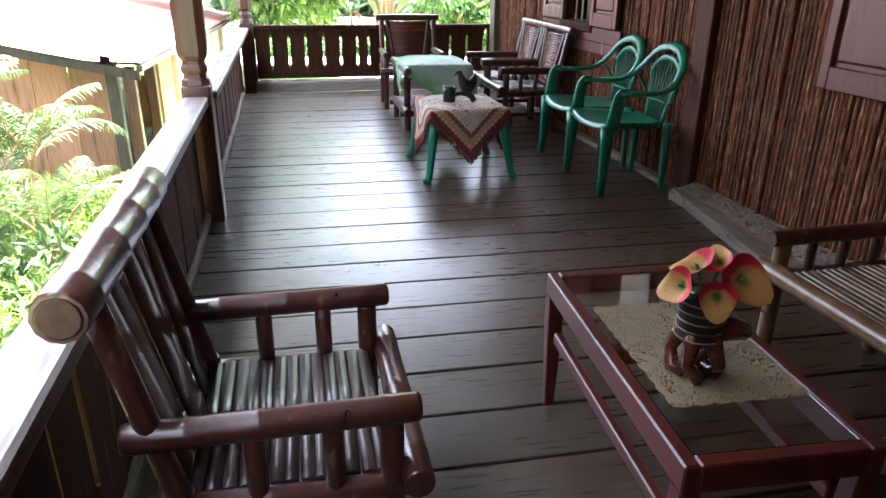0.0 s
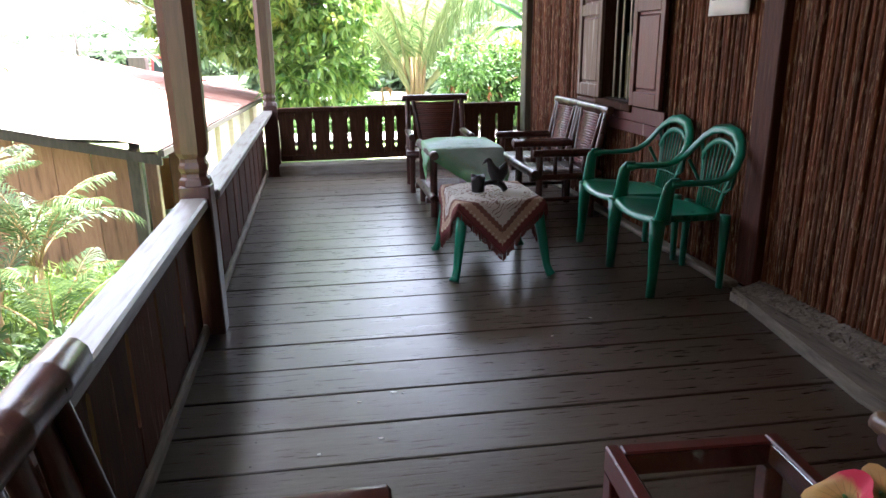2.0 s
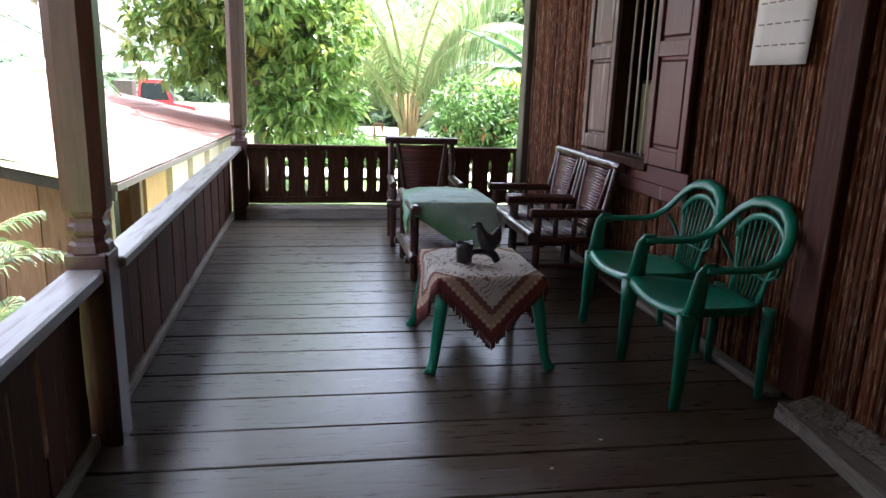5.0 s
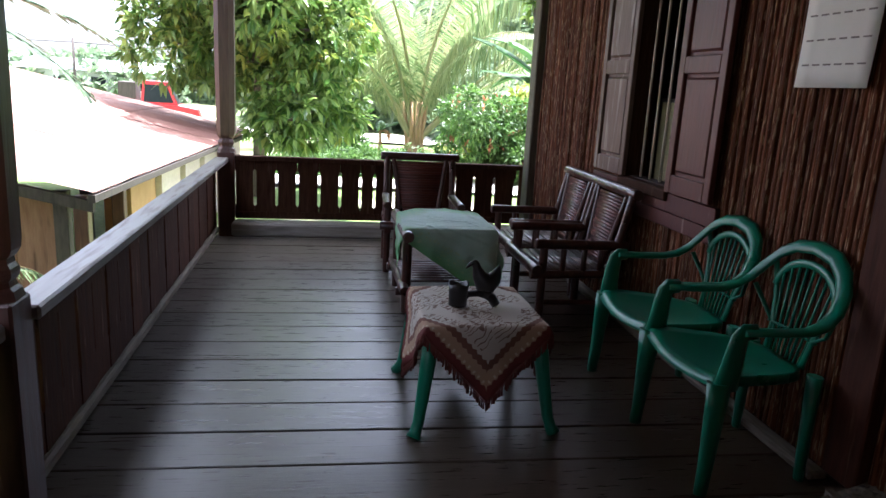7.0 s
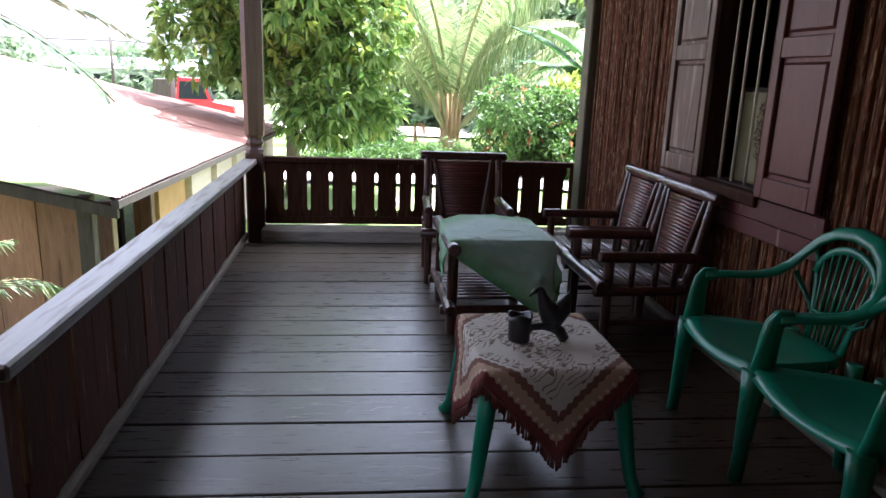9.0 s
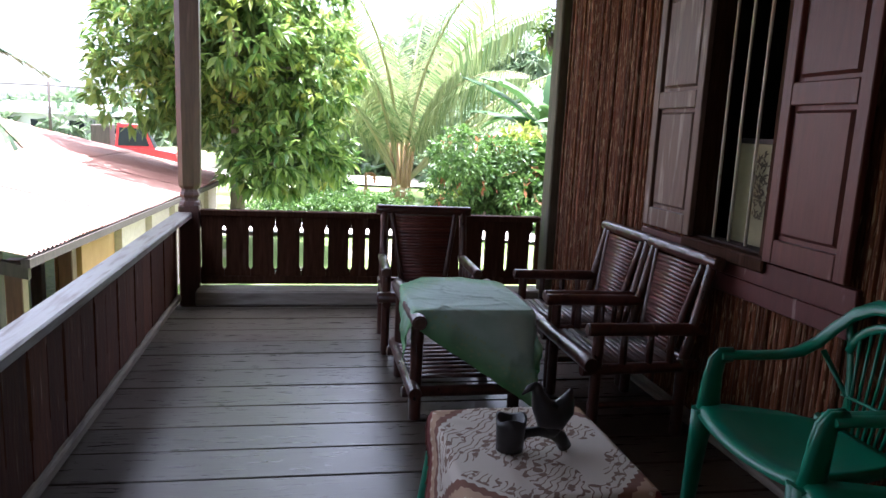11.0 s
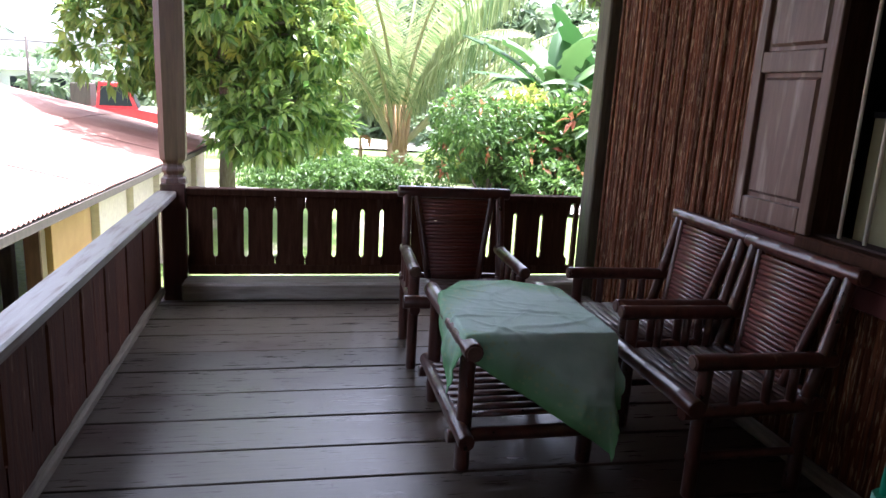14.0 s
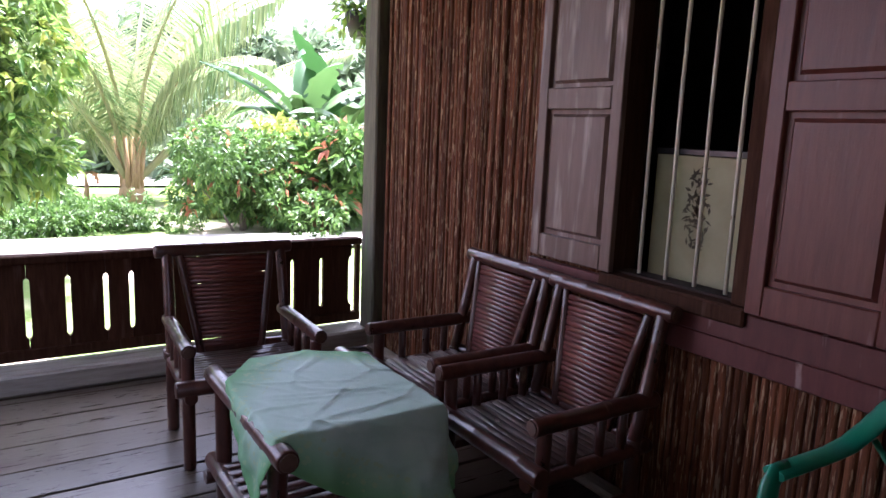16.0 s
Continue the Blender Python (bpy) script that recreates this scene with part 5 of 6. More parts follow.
def lumps(centres, count, seed, inner=0.7):
    """Points in the outer shells of a heap of balls (x, y, z, radius), and the way outwards."""
    r = np.random.default_rng(seed)
    cs = np.array(centres, float)
    w = cs[:, 3] ** 2
    k = r.choice(len(cs), count, p=w / w.sum())
    d = r.normal(size=(count, 3))
    d /= np.linalg.norm(d, axis=1)[:, None]
    p = cs[k, :3] + d * (cs[k, 3] * (inner + (1 - inner) * r.random(count) ** 0.5))[:, None]
    return p, d


BARK = surface("grey_bark", (0.13, 0.10, 0.075), (0.25, 0.21, 0.17), 0.9, (8, 8, 1.5), 6, bump=0.6)
MANGO = leafy("mango_leaf", (0.06, 0.14, 0.028), (0.28, 0.38, 0.10), 0.5, 0.35)
BUSHLEAF = leafy("bush_leaf", (0.04, 0.10, 0.018), (0.14, 0.24, 0.055), 0.4)
REDLEAF = leafy("reddish_leaf", (0.30, 0.10, 0.05), (0.42, 0.20, 0.10), 0.4)
YELLEAF = leafy("young_leaf", (0.18, 0.25, 0.04), (0.34, 0.37, 0.08), 0.45)
PALMLEAF = leafy("palm_leaflet", (0.10, 0.17, 0.055), (0.32, 0.36, 0.16), 0.4)
ARECA = leafy("fern_palm_leaflet", (0.04, 0.085, 0.025), (0.15, 0.20, 0.07), 0.3)
# Paler, greyer leaf colour with the haze of distance painted in.
HAZELEAF = leafy("hazed_leaf", (0.11, 0.17, 0.09), (0.24, 0.30, 0.17), 0.45)
BANANA = leafy("banana_blade", (0.035, 0.10, 0.025), (0.10, 0.18, 0.055), 0.28)
DEADLEAF = leafy("dry_banana_blade", (0.30, 0.13, 0.07), (0.44, 0.23, 0.13), 0.35)
RACHIS = surface("pale_frond_rib", (0.26, 0.25, 0.11), (0.38, 0.36, 0.18), 0.7, (6, 6, 1), 5)
PETIOLE = surface("palm_petiole", (0.27, 0.16, 0.075), (0.42, 0.28, 0.14), 0.7, (6, 6, 1), 5)
GRASSMAT = leafy("grass_blade", (0.08, 0.16, 0.02), (0.26, 0.34, 0.06), 0.45)


def broad_tree(name, x, y, balls, leaves, label, trunk_r, length, width, mat, seed, extra=None, z0=None):
    z0 = ground_z(x, y) - 0.05 if z0 is None else z0
    t = thing(name, label, "tree", m=pose(x, y, z0))
    top = max(b[2] for b in balls)
    r = random.Random(seed)
    part("trunk", tube([(0, 0, 0), (0.03, 0.02, top * 0.35), (-0.05, 0.04, top * 0.7), (0.0, 0.0, top)], [trunk_r * 1.25, trunk_r, trunk_r * 0.7, trunk_r * 0.25], 9), BARK, t, "grey bark trunk")
    for b in balls:
        p = Vector((0, 0, min(top * 0.55, max(0.5, b[2] - b[3] * 0.4))))
        q = Vector(b[:3])
        part("limb", tube([p, p.lerp(q, 0.5) + Vector((r.uniform(-0.1, 0.1), r.uniform(-0.1, 0.1), 0.15)), q], [trunk_r * 0.5, trunk_r * 0.35, trunk_r * 0.12], 6), BARK, t)
    p, d = lumps(balls, leaves, seed)
    crown = leaf_cloud("crown", p, length, width, mat, t, 9, d, 0.45, seed)
    if extra:
        p, d = lumps(balls, extra[1], seed + 1, 0.9)
        leaf_cloud("young_leaves", p, length * 0.9, width, extra[0], t, 7, d, 0.3, seed + 1)
    return t


rt = random.Random(21)
balls = [(rt.gauss(0, 0.7), rt.gauss(0, 0.6), rt.uniform(1.9, 4.8), rt.uniform(0.6, 0.95)) for _ in range(24)]
balls += [(-1.55, 0.0, 2.7, 0.7), (1.25, -0.2, 1.9, 0.6), (1.1, 0, 2.9, 0.8), (-1.2, 0.2, 3.8, 0.9), (1.5, -0.3, 1.6, 0.4), (0.5, -0.7, 1.5, 0.5), (0.1, -0.6, 1.6, 0.4), (0.85, -0.6, 1.4, 0.4), (-1.7, 0.1, 3.3, 0.6)]
balls = [(x, y, max(z, r + (1.05 if x > -0.1 else 1.85)), r) for x, y, z, r in balls]
broad_tree("mango_tree", -3.02, 14.0, balls, 2500, "leafy green mango tree with long drooping leaves behind the roof", 0.11, 0.23, 0.085, MANGO, 4, (YELLEAF, 300))


def frond_mesh(name, length, bend, n, leaf, seed, mat, width=0.045, droop=0.5, start=0.22, rise=0.65, stalk=None):
    """A feathered palm leaf that rises along +z, arches over towards +y and carries hanging leaflets."""
    r = random.Random(seed)
    bm = bmesh.new()
    pts = []
    a, p = 0.0, Vector((0, 0, 0))
    m = 16
    for i in range(m + 1):
        pts.append(p.copy())
        a = bend * (i / m) ** 1.4
        p += Vector((0, math.sin(a), math.cos(a))) * length / m
    tube(pts, [length * 0.011 * (1 - 0.85 * i / m) for i in range(m + 1)], 5, bm=bm)
    if stalk:
        for face in bm.faces:
            face.material_index = 1
    for k in range(n):
        t = start + (0.995 - start) * k / n
        f = t * m
        i = min(int(f), m - 1)
        c = pts[i].lerp(pts[i + 1], f - i)
        d = (pts[i + 1] - pts[i]).normalized()
        s0 = math.sin(math.pi * min(1, (t - start) / (1 - start) * 0.85 + 0.15)) ** 0.6
        for side in (-1, 1):
            out = (Vector((side, 0, 0)) * r.uniform(0.7, 1.0) + d * rise * r.uniform(0.77, 1.23) + Vector((0, 0, -droop * 0.3))).normalized()
            l = leaf * s0 * r.uniform(0.85, 1.12)
            q1 = c + out * l * 0.5 + Vector((0, 0, -droop * 0.10 * l))
            q2 = c + out * l * 0.85 + Vector((0, 0, -droop * l * r.uniform(0.5, 0.9)))
            w = (d * width * 0.5)
            va, vb, vc, vd, ve = bm.verts.new(c - w * 0.5), bm.verts.new(c + w * 0.5), bm.verts.new(q1 + w), bm.verts.new(q1 - w), bm.verts.new(q2)
            bm.faces.new((va, vb, vc, vd))
            bm.faces.new((vd, vc, ve))
    me = bpy.data.meshes.new(name)
    bm.to_mesh(me)
    bm.free()
    me.materials.append(mat)
    if stalk:
        me.materials.append(stalk)
    return me


palm = thing("coconut_palm", "young coconut palm with tall arching fronds beside the track", "palm", m=pose(1.14, 24.0, -1.05))
part("trunk", tube([(0, 0, 0), (0, 0, 0.4), (0, 0, 0.9)], [0.42, 0.34, 0.22], 12), PETIOLE, palm, "fibrous brown palm base")
fm = [frond_mesh("frond", 8.2 - 0.5 * s, b, 66, 1.25, s, PALMLEAF, 0.075, 1.6, 0.22, 0.35, RACHIS) for s, b in ((0, 0.8), (1, 1.3), (2, 1.8))]
rp = random.Random(13)
for k in range(14):
    turn, tilt = k * 137.5 + rp.uniform(-12, 12), rp.uniform(2, 24)
    piece("frond", fm[rp.choice((0, 1) if tilt < 10 else (0, 1, 1, 2))], palm, pose(0, 0, 0.55, 0, 0, turn) @ pose(0, 0.06, 0, -tilt, 0, rp.uniform(-15, 15)) @ Matrix.Scale(rp.uniform(0.85, 1.1), 4))
for turn, tilt, k in ((264, 40, 0), (285, 48, 0), (75, 30, 1), (120, 30, 1)):
    piece("frond", fm[k], palm, pose(0, 0, 0.55, 0, 0, turn) @ pose(0, 0.06, 0, -tilt, 0, 0))
for k in range(12):
    a = k * 2.4
    part("petiole", tube([(0.2 * math.cos(a), 0.2 * math.sin(a), 0.2), (0.28 * math.cos(a), 0.28 * math.sin(a), 1.0), (0.4 * math.cos(a), 0.4 * math.sin(a), 1.9)], [0.11, 0.07, 0.045], 6), PETIOLE, palm, "tan leaf stalk")


def banana_leaf_mesh(length, width, bend, mat, seed, torn=0.25):
    r = random.Random(seed)
    bm = bmesh.new()
    n = 22
    p, rows = Vector((0, 0, 0)), []
    for i in range(n + 1):
        t = i / n
        a = bend * t ** 1.3
        d = Vector((0, math.sin(a), math.cos(a)))
        nrm = Vector((0, math.cos(a), -math.sin(a)))
        w = width / 2 * (0.05 if t < 0.16 else math.sin(math.pi * ((t - 0.14) / 0.87) ** 0.75) ** 0.6 + 0.02)
        tear = (1 - torn * r.random()) if t > 0.2 else 1
        rows.append([bm.verts.new(p + Vector((s * w * (tear if abs(s) == 1 else 1), 0, 0)) - nrm * (abs(s) * w * -0.25) + Vector((0, 0, -abs(s) * w * 0.25))) for s in (-1, -0.5, 0, 0.5, 1)])
        p = p + d * length / n
    for a, b in zip(rows, rows[1:]):
        gap = r.random() < torn * 0.6
        for k in range(4):
            if gap and k in (0, 3):
                continue
            bm.faces.new((a[k], a[k + 1], b[k + 1], b[k])).smooth = True
    me = bpy.data.meshes.new("blade")
    bm.to_mesh(me)
    bm.free()
    me.materials.append(mat)
    return me
BL = [banana_leaf_mesh(2.4, 0.6, b, BANANA, s, tr) for s, (b, tr) in enumerate(((0.7, 0.1), (1.4, 0.25), (1.9, 0.3)))]
BD = [banana_leaf_mesh(1.9, 0.5, 2.4, DEADLEAF, 9, 0.4), banana_leaf_mesh(1.7, 0.45, 1.9, DEADLEAF, 10, 0.4)]
def banana(x, y, h, size, seed, label, dead=2, leaves=9, fan=()):
    z = ground_z(x, y) - 0.03
    t = thing("banana_plant", label, "banana plant", "banana plants beyond the track", pose(x, y, z))
    part("stem", tube([(0, 0, 0), (0.03, 0, h * 0.5), (0, 0.02, h)], [0.12 * size, 0.10 * size, 0.06 * size], 9), PETIOLE, t, "pale sheathed stem")
    r = random.Random(seed)
    for k in range(leaves):
        piece("blade", BL[r.choice((0, 1, 1, 2))], t, pose(0, 0, h * 0.93, 0, 0, k * 137.5 + r.uniform(-20, 20)) @ pose(0, 0.03, 0, -r.uniform(15, 60), 0, 0) @ Matrix.Scale(size * r.uniform(0.75, 1.1), 4))
    for turn, tilt in fan:
        piece("blade", BL[r.choice((0, 1))], t, pose(0, 0, h * 0.95, 0, 0, turn) @ pose(0, 0.03, 0, -tilt, 0, r.uniform(-25, 25)) @ Matrix.Scale(size * r.uniform(0.9, 1.1), 4))
    for k in range(dead):
        piece("dry_blade", BD[k % 2], t, pose(0, 0, h * 0.85, 0, 0, r.uniform(0, 360)) @ pose(0, 0.05, 0, -r.uniform(35, 60), 0, 0) @ Matrix.Scale(size * 0.9, 4))
    return t
banana(4.7, 20.0, 2.3, 1.15, 3, "tall banana plant with green and dry brown leaves", 3, 5, ((78, 22), (95, 42), (70, 58), (112, 66), (88, 80), (-60, 25), (-95, 45), (-20, 12)))
banana(6.3, 21.0, 2.3, 1.3, 8, "tall banana plant with upright green leaves", 2, 10)
banana(5.7, 18.6, 1.5, 1.05, 5, "banana plant with torn green leaves", 2, 8)
banana(0.0, 24.2, 0.9, 0.6, 12, "small banana plant at the foot of the palm", 1, 6)
banana(2.9, 24.6, 0.6, 0.62, 15, "small banana plant with yellowing leaves", 1, 7)
banana(3.4, 22.0, 0.9, 0.55, 19, "small banana plant with reddish dry leaves", 3, 4)


def shrub(x, y, balls, n, length, width, mat, seed, label, extra=None, name="shrub"):
    z = ground_z(x, y) - 0.03
    t = thing(name, label, "shrub", m=pose(x, y, z))
    r = random.Random(seed)
    for b in balls[:7]:
        part("stem", tube([(b[0] * 0.15, b[1] * 0.15, 0), (b[0] * 0.5, b[1] * 0.5, b[2] * 0.5), tuple(b[:3])], [0.03, 0.022, 0.008], 6), BARK, t)
    p, d = lumps(balls, n, seed, 0.5)
    p[:, 2] = np.maximum(p[:, 2], 0.05)
    leaf_cloud("leaves", p, length, width, mat, t, 8, d, 0.25, seed)
    if extra:
        p, d = lumps(balls, extra[1], seed + 3, 0.95)
        p[:, 2] = np.maximum(p[:, 2], 0.05)
        leaf_cloud("tinted_leaves", p, length, width, extra[0], t, 6, d, 0.2, seed + 3)
    return t
rs = random.Random(31)
heap = [(rs.gauss(0, 0.75), rs.gauss(0, 0.5), rs.uniform(0.4, 1.75), rs.uniform(0.35, 0.6)) for _ in range(18)]
shrub(2.15, 17.1, heap, 1300, 0.17, 0.065, BUSHLEAF, 41, "dense green garden shrub with reddish tips", (REDLEAF, 45))
heap = [(rs.gauss(0, 0.4), rs.gauss(0, 0.4), rs.uniform(0.6, 2.0), rs.uniform(0.35, 0.55)) for _ in range(10)]
shrub(4.25, 16.8, heap, 420, 0.34, 0.14, BUSHLEAF, 43, "large-leaved green shrub with dark stems", (REDLEAF, 20))
heap = [(rs.gauss(0, 0.5), rs.gauss(0, 0.4), rs.uniform(0.5, 2.3), rs.uniform(0.3, 0.5)) for _ in range(10)]
shrub(3.6, 19.0, heap, 420, 0.30, 0.10, YELLEAF, 45, "tall yellow-green leafy shrub", (REDLEAF, 50))
heap = [(rs.uniform(-2.4, 2.4), rs.uniform(-0.5, 0.7), rs.uniform(0.1, 0.45), rs.uniform(0.25, 0.45)) for _ in range(34)]
shrub(-0.6, 17.9, heap, 1700, 0.12, 0.04, BUSHLEAF, 47, "low green ground-cover bed along the track", name="ground_cover")
heap = [(rs.uniform(-1.2, 1.2), rs.uniform(-0.4, 0.4), rs.uniform(0.15, 0.7), rs.uniform(0.25, 0.45)) for _ in range(14)]
shrub(2.3, 20.0, heap, 500, 0.2, 0.05, YELLEAF, 49, "yellow-green low plants below the palm", name="ground_cover")
heap = [(rs.uniform(-1.0, 1.0), rs.uniform(-0.4, 0.4), rs.uniform(0.3, 1.4), rs.uniform(0.35, 0.55)) for _ in range(12)]
shrub(-1.9, 20.5, heap, 550, 0.2, 0.06, BUSHLEAF, 50, "green bushes behind the mango tree")

# far woods, nobody could count their trees
def woods(name, spans, seed, mat, n, length, width, label):
    r = random.Random(seed)
    hs = []
    for x0, x1, y0, y1, z0, z1, count, rad in spans:
        for _ in range(count):
            hs.append((r.uniform(x0, x1), r.uniform(y0, y1), ground_z(0, y0) + z0 + (z1 - z0) * r.random() ** 0.8, rad * r.uniform(0.6, 1.2)))
    p, d = lumps(hs, n, seed, 0.6)
    p[:, 2] = np.maximum(p[:, 2], -0.9)
    ob = leaf_cloud(name, p, length, width, mat, None, 7, d, 0.3, seed)
    return tagged(ob, label, "trees", kind="stuff")
woods("far_woods", [(-5, 3, 36, 46, 0.4, 5.0, 60, 1.7), (3, 34, 36, 46, 0.4, 6.4, 260, 1.7), (3, 26, 30, 35, 0.3, 3.4, 60, 1.2)], 61, HAZELEAF, 8500, 0.85, 0.34, "sunlit green woods behind the garden, paled by painted haze")
woods("far_trees", [(-70, -8, 60, 75, 0.2, 2.6, 130, 1.8)], 63, HAZELEAF, 2400, 1.1, 0.5, "low tree line beyond the tin roof, haze painted into its leaves")
woods("yard_grass_clumps", [(-7.0, -3.2, 2.0, 6.8, 0.0, 0.12, 60, 0.35)], 65, GRASSMAT, 1500, 0.22, 0.02, "sunlit yellow-green grass in the yard")

# fern palm in the yard beside the veranda
areca = thing("fern_palm", "feathery green fern palm growing beside the railing", "palm", m=pose(-4.55, 5.1, ground_z(0, 5.1)))
am = [frond_mesh("frond", 1.15 + 0.1 * s, b, 38, 0.40, 70 + s, ARECA, 0.017, 0.45, 0.26, 0.95, PETIOLE) for s, b in ((0, 0.8), (1, 1.4), (2, 2.0))]
ra = random.Random(71)
for bx, by, hh in ((-0.05, -0.1, 0.75), (0.12, 0.1, 1.05), (-0.25, 0.15, 1.3), (0.25, -0.2, 0.5), (-0.45, -0.1, 1.75), (-0.6, 0.2, 2.1), (0.0, 0.3, 0.9)):
    part("stem", tube([(bx, by, 0), (bx * 1.2, by * 1.2, hh * 0.6), (bx * 1.4, by * 1.4, hh)], [0.03, 0.026, 0.018], 7), PETIOLE, areca, "ringed tan stem")
    for j in range(6):
        piece("frond", am[ra.choice((0, 1, 1, 2))], areca, pose(bx * 1.4, by * 1.4, hh * 0.97, 0, 0, j * 60 + ra.uniform(-25, 25)) @ pose(0, 0, 0, -ra.uniform(8, 40), 0, 0) @ Matrix.Scale(ra.uniform(0.7, 1.0), 4))
low_plants = [(rs.uniform(-0.8, 0.9), rs.uniform(-1.2, 0.8), rs.uniform(0.1, 0.5), rs.uniform(0.2, 0.35)) for _ in range(12)]
shrub(-4.3, 4.2, low_plants, 300, 0.2, 0.04, ARECA, 73, "low leafy plants in the yard under the railing", name="yard_plants")
tall_palm = thing("tall_palm", "tall palm whose drooping fronds hang beside the roof", "palm", m=pose(-6.1, 6.2, ground_z(0, 6.2)))
part("trunk", tube([(0, 0, 0), (0.05, 0, 1.8), (0.1, 0, 1.7 - ground_z(0, 6.2))], [0.16, 0.12, 0.10], 10), BARK, tall_palm, "grey ringed trunk")
# Palm leaflet darkened to a silhouette; the shade is put into its colour.
SHADELEAF = leafy("shaded_palm_leaflet", (0.025, 0.055, 0.02), (0.075, 0.12, 0.05), 0.15)
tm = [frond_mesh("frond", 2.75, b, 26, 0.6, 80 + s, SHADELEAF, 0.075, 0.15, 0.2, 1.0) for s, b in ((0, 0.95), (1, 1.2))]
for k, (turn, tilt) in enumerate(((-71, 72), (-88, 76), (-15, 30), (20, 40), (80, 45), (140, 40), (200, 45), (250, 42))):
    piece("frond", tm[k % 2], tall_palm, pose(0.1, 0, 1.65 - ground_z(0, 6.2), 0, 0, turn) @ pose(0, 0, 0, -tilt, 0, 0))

# ---- neighbouring house with the tin roof ----
TIN = surface("rusty_tin_roof", (0.21, 0.09, 0.066), (0.32, 0.17, 0.13), 0.6, (1, 0.4, 1), 2, spot=(0.18, 0.065, 0.045), spot_freq=0.7, spot_lo=0.52, spot_hi=0.66, bump=0.1, vary=0.12, spot_scale=(0.4, 1.6, 1))
ORANGE = surface("faded_orange_wall", (0.32, 0.17, 0.07), (0.42, 0.25, 0.115), 0.8, freq=3, spot=(0.62, 0.52, 0.38), spot_freq=1.5)
BROWNPLANK = surface("faded_brown_plank", (0.27, 0.125, 0.075), (0.40, 0.21, 0.135), 0.8, (8, 8, 1), 4, spot=(0.16, 0.08, 0.05), spot_freq=2, vary=0.2, bump=0.3)
CREAMWALL = surface("cream_plank_wall", (0.44, 0.36, 0.32), (0.54, 0.46, 0.41), 0.8, (1, 6, 6), 3, vary=0.1)
DARKTIMBER = surface("dark_shed_timber", (0.045, 0.035, 0.03), (0.09, 0.07, 0.06), 0.8, (6, 6, 1), 4)
house = thing("neighbour_house", "low timber house with a rusty corrugated tin roof", "house", m=pose(-3.78, 7.1, 0))
def roof_sheet(y0, y1, x0, x1, lift, skew):
    """One corrugated sheet: its waves run along x, up the slope."""
    bm = bmesh.new()
    n = int((y1 - y0) / 0.019)
    cols = []
    for i in range(n + 1):
        y = y0 + (y1 - y0) * i / n
        dz = 0.011 * math.sin(2 * math.pi * (y / 0.076))
        cols.append([bm.verts.new((x + skew * y, y, 0.30 - 0.22 * x + dz + lift)) for x in np.linspace(x0, x1, 4)])
    for a, b in zip(cols, cols[1:]):
        for k in range(3):
            bm.faces.new((a[k], a[k + 1], b[k + 1], b[k])).smooth = True
    return bm
rh = random.Random(17)
roof = part("roof", prism([(-6.85, 1.72), (-6.35, 1.71), (-6.1, 1.75), (-6.6, 1.86)], 1, 0.05, 8.0), TIN, house, "rusty tin ridge cap")
for r0, (xa, xb) in enumerate(((0.0, -1.75), (-1.65, -3.4), (-3.3, -5.05), (-4.95, -6.7))):
    y, c = 0.0, 0
    while y < 8.0:
        part("tin_sheet", roof_sheet(y, min(y + 0.78, 8.1), xa, xb, 0.012 * r0 + 0.006 * (c % 2), 0.065), TIN, roof)
        y += 0.74
        c += 1
# Dark strip put in for the shade below the roof edge.
part("fascia", prism([(-0.05, 0.0), (0.01, 0.0), (0.53, 8.0), (0.47, 8.0)], 2, 0.21, 0.275), DARKTIMBER, house, "dark strip standing in for the shade under the eaves")
part("front_beam", prism([(-0.05, 0.20), (-6.5, 1.62), (-6.5, 1.52), (-0.05, 0.10)], 1, 0.12, 0.18), DARKTIMBER, house)
for k in range(6):
    y = 1.35 + 1.1 * k
    part("wall_panel", box((-0.22 + 0.065 * y, y, -1.3), (-0.14 + 0.065 * y, y + 1.08, 0.2), 0.004), ORANGE if k == 0 else CREAMWALL, house, "orange wall board" if k == 0 else "cream wall board")
for x, y in ((-0.18, 0.25), (-0.13, 1.2), (-0.37, 0.32), (-1.05, 3.1)):
    part("post", box((x - 0.06, y - 0.06, -1.36), (x + 0.06, y + 0.06, 0.2 - 0.165 * x), 0.008), POSTWOOD if x > -0.3 else DARKTIMBER, house, "timber post")
part("back_wall", box((-6.5, 5.2, -1.36), (-4.2, 5.3, 0.3)), DARKTIMBER, house, "dark plank wall")
part("side_wall", box((-6.5, 0.3, -1.36), (-6.4, 5.2, 1.25)), DARKTIMBER, house, "dark plank wall")
for k in range(16):
    x = -6.4 + 0.37 * k
    part("front_plank", box((x, 0.50 + 0.006 * (k % 2), -1.36), (x + 0.362, 0.53 + 0.006 * (k % 2), 0.12 - 0.19 * (x + 0.36)), 0.004), BROWNPLANK, house, "faded brown upright plank")
part("counter", box((-4.0, 1.0, -1.36), (-1.6, 1.5, -0.4), 0.02), BACKING, house, "brown plank counter")
part("sign_panel", box((-0.62, 2.35, -0.85), (-0.22, 2.40, -0.15), 0.004), ORANGE, house, "yellow-orange board")

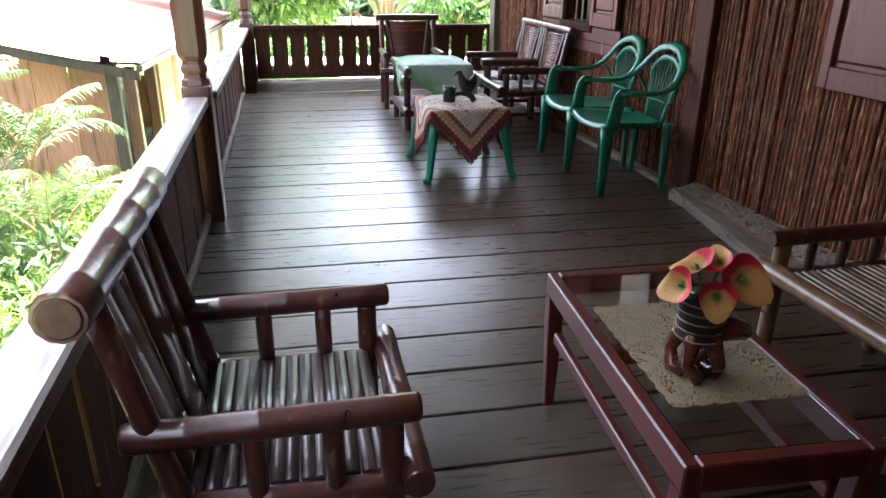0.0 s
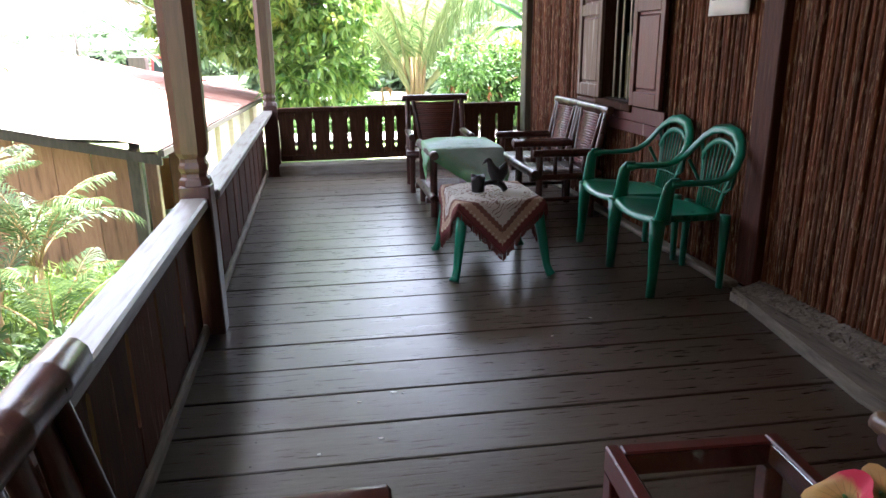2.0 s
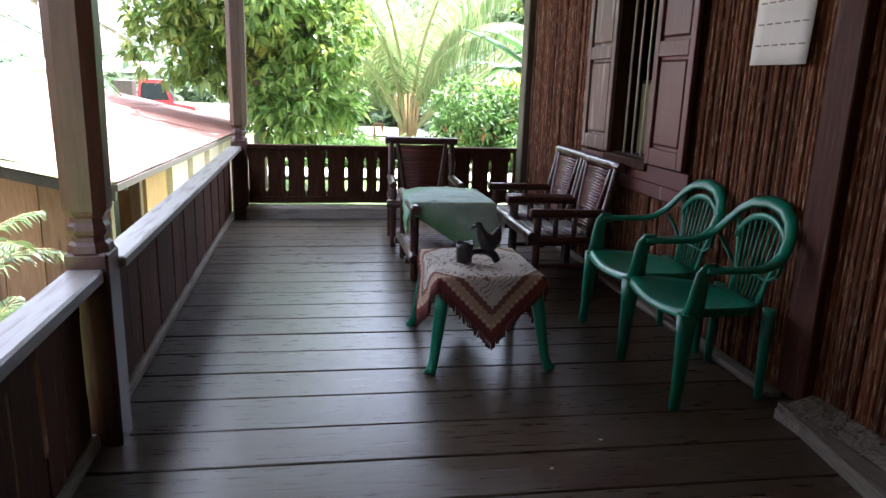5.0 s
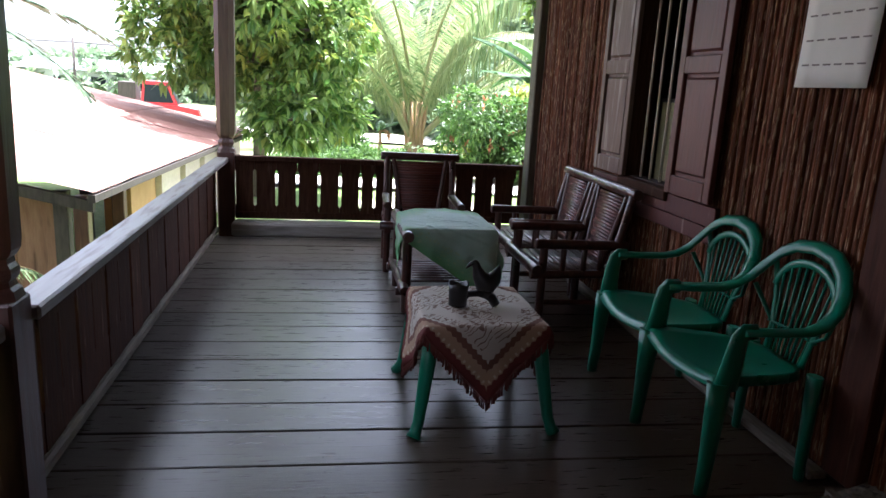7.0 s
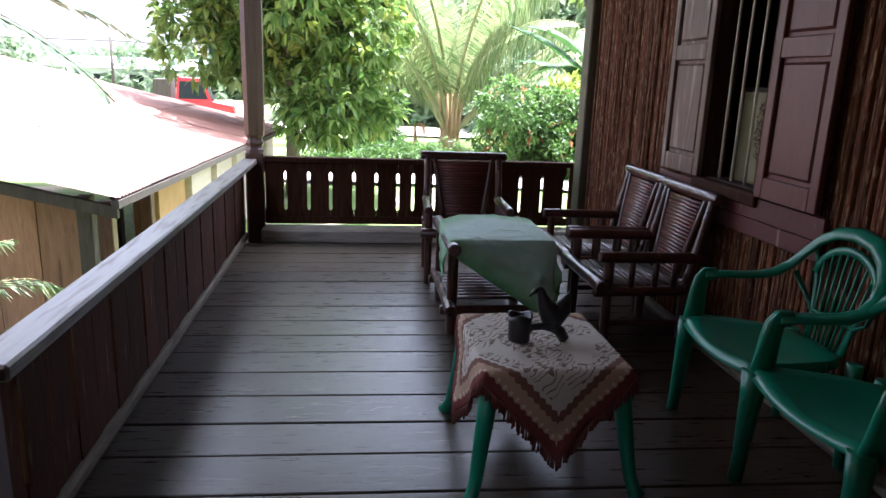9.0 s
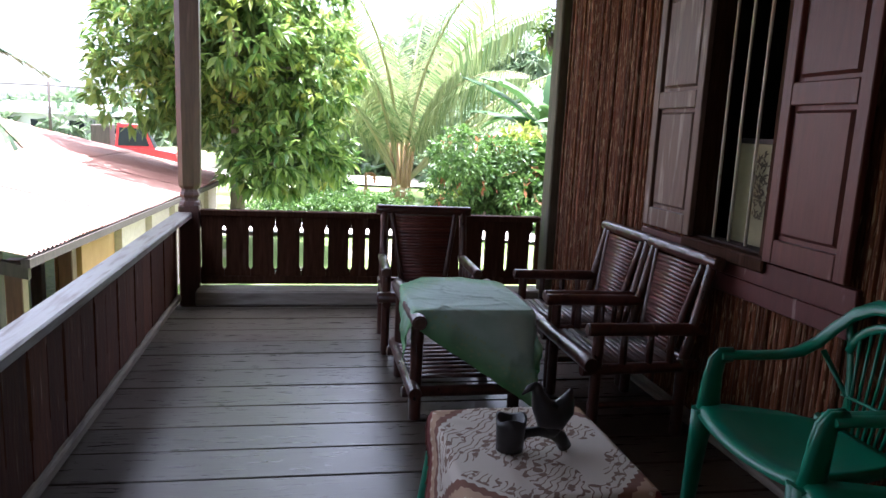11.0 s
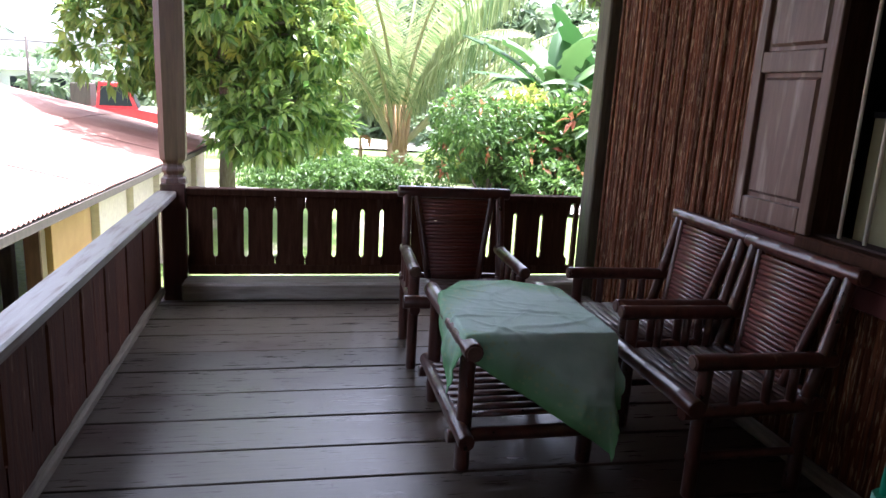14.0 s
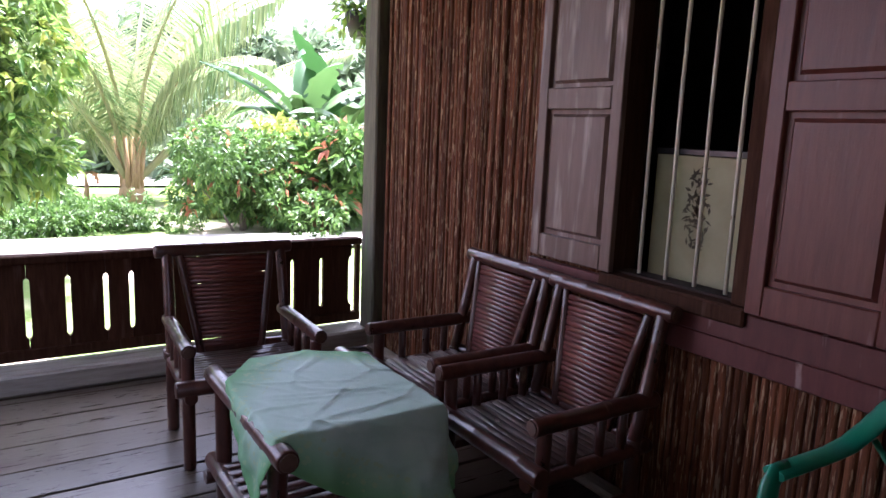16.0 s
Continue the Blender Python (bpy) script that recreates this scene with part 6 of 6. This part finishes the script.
# stools, tub and fence things under the eaves
st = thing("stacked_stool", "green plastic stool in a stack under the eaves", "stool", "stacked green stools", pose(-4.52, 8.25, ground_z(0, 8.2)))
part("seat", box((-0.14, -0.14, 0.40), (0.14, 0.14, 0.43), 0.012), GREENPLASTIC, st)
for sx in (-1, 1):
    for sy in (-1, 1):
        part("leg", tube([(sx * 0.12, sy * 0.12, 0.405), (sx * 0.16, sy * 0.16, 0.0)], [0.028, 0.02], 7), GREENPLASTIC, st)
for k in range(1, 5):
    copy_thing(st, pose(-4.52, 8.25, ground_z(0, 8.2) + 0.085 * k, 0, 0, 2 * k))
TUBBLUE = surface("blue_plastic", (0.12, 0.30, 0.42), (0.18, 0.38, 0.50), 0.4, freq=4)
bm = tube([(0, 0, 0), (0, 0, 0.14), (0, 0, 0.16)], [0.30, 0.36, 0.375], 24, caps=False)
tube([(0, 0, 0.16), (0, 0, 0.13), (0, 0, 0.02)], [0.36, 0.34, 0.29], 24, bm=bm)
tub = link("wash_tub", bm, TUBBLUE)
tub.location = (-4.92, 7.6, ground_z(0, 7.6))
tagged(tub, "round pale blue plastic wash tub on the grass", "tub")

# red truck, mast and far house beyond the roof
CARRED = surface("red_car_paint", (0.55, 0.03, 0.04), (0.62, 0.05, 0.06), 0.3, freq=2, bump=0, coat=0.6)
CARGLASS = surface("dark_car_glass", (0.02, 0.025, 0.03), (0.03, 0.035, 0.04), 0.35, freq=2, bump=0, spec=0.1)
TYRE = surface("black_rubber", (0.02, 0.02, 0.02), (0.035, 0.035, 0.035), 0.8)
car = thing("red_truck", "red pickup truck parked beyond the tin roof", "truck", m=pose(-7.2, 25.5, ground_z(0, 25) - 0.01, 0, 0, 8) @ Matrix.Diagonal((0.62, 1, 1.15, 1)))
part("body", prism([(-2.0, 0.45), (2.0, 0.45), (2.05, 0.8), (1.9, 1.05), (0.9, 1.15), (-2.0, 1.15)], 1, -0.8, 0.8), CARRED, car)
cabin = part("cabin", prism([(-0.9, 1.152), (0.9, 1.152), (0.45, 1.78), (-0.75, 1.80)], 1, -0.72, 0.72), CARRED, car)
part("side_window", prism([(-0.75, 1.22), (0.7, 1.22), (0.4, 1.68), (-0.66, 1.70)], 1, -0.728, -0.722), CARGLASS, cabin, "dark side window")
part("windscreen", prism([(0.925, 1.18), (0.93, 1.18), (0.49, 1.75), (0.485, 1.75)], 1, -0.62, 0.62), CARGLASS, cabin, "dark windscreen")
for x in (-1.3, 1.25):
    for y in (-0.82, 0.66):
        part("wheel", tube([(x, y, 0.34), (x, y + 0.18, 0.34)], 0.34, 18), TYRE, car, "black tyre")
part("rear_rack", box((-1.95, -0.7, 1.15), (-1.1, 0.7, 1.75), 0.02), DARKTIMBER, car, "dark load rack")
mast = thing("utility_pole", "thin dark utility pole with crossing wires beyond the roof", "pole", m=pose(-14.5, 40, -1.0))
part("pole", tube([(0, 0, 0), (0, 0, 3.8)], [0.09, 0.06], 8), DARKTIMBER, mast)
part("wire", tube([(-45, 3, 3.75), (-20, 1, 3.5), (0, 0, 3.6), (9, 0, 3.45), (40, -4, 3.9)], 0.025, 5), DARKTIMBER, mast, "thin wire")
PALE = surface("pale_far_plaster", (0.60, 0.60, 0.58), (0.72, 0.72, 0.70), 0.8, freq=0.6)
far = thing("far_house", "pale low building far beyond the roof", "house", m=pose(-21, 62, -1.0))
part("wall", box((-6, 0, 0), (6, 5, 2.2)), PALE, far)
part("roof", prism([(-0.6, 2.2), (5.6, 2.2), (2.5, 3.1)], 0, -6.5, 6.5), surface("far_grey_roof", (0.3, 0.33, 0.34), (0.4, 0.43, 0.44), 0.6), far, "grey roof")
for k in range(4):
    part("window", box((-5 + 2.8 * k, -0.04, 0.8), (-3.9 + 2.8 * k, 0.02, 1.7)), CARGLASS, far, "dark window")

# hanging pot at the end of the eaves
pot = thing("hanging_pot", "dark hanging plant pot with trailing leaves under the eaves", "plant pot", m=pose(0.22, 7.55, 1.98))
part("pot", tube([(0, 0, 0), (0, 0, 0.12), (0, 0, 0.17)], [0.09, 0.125, 0.13], 16), CARVED, pot)
for a in (0.3, 2.4, 4.5):
    part("cord", tube([(0.125 * math.cos(a), 0.125 * math.sin(a), 0.16), (0, 0, 0.74)], 0.003, 5), TYRE, pot)
part("hook", tube([(0, 0, 0.73), (0, 0, 0.845)], 0.005, 6), TYRE, pot, "wire hook")
p, d = lumps([(0, 0, 0.2, 0.16), (-0.1, 0, 0.12, 0.12), (0.08, 0.05, 0.2, 0.14)], 60, 90)
leaf_cloud("leaves", p, 0.10, 0.035, MANGO, pot, 6, d, 0.5, 90)
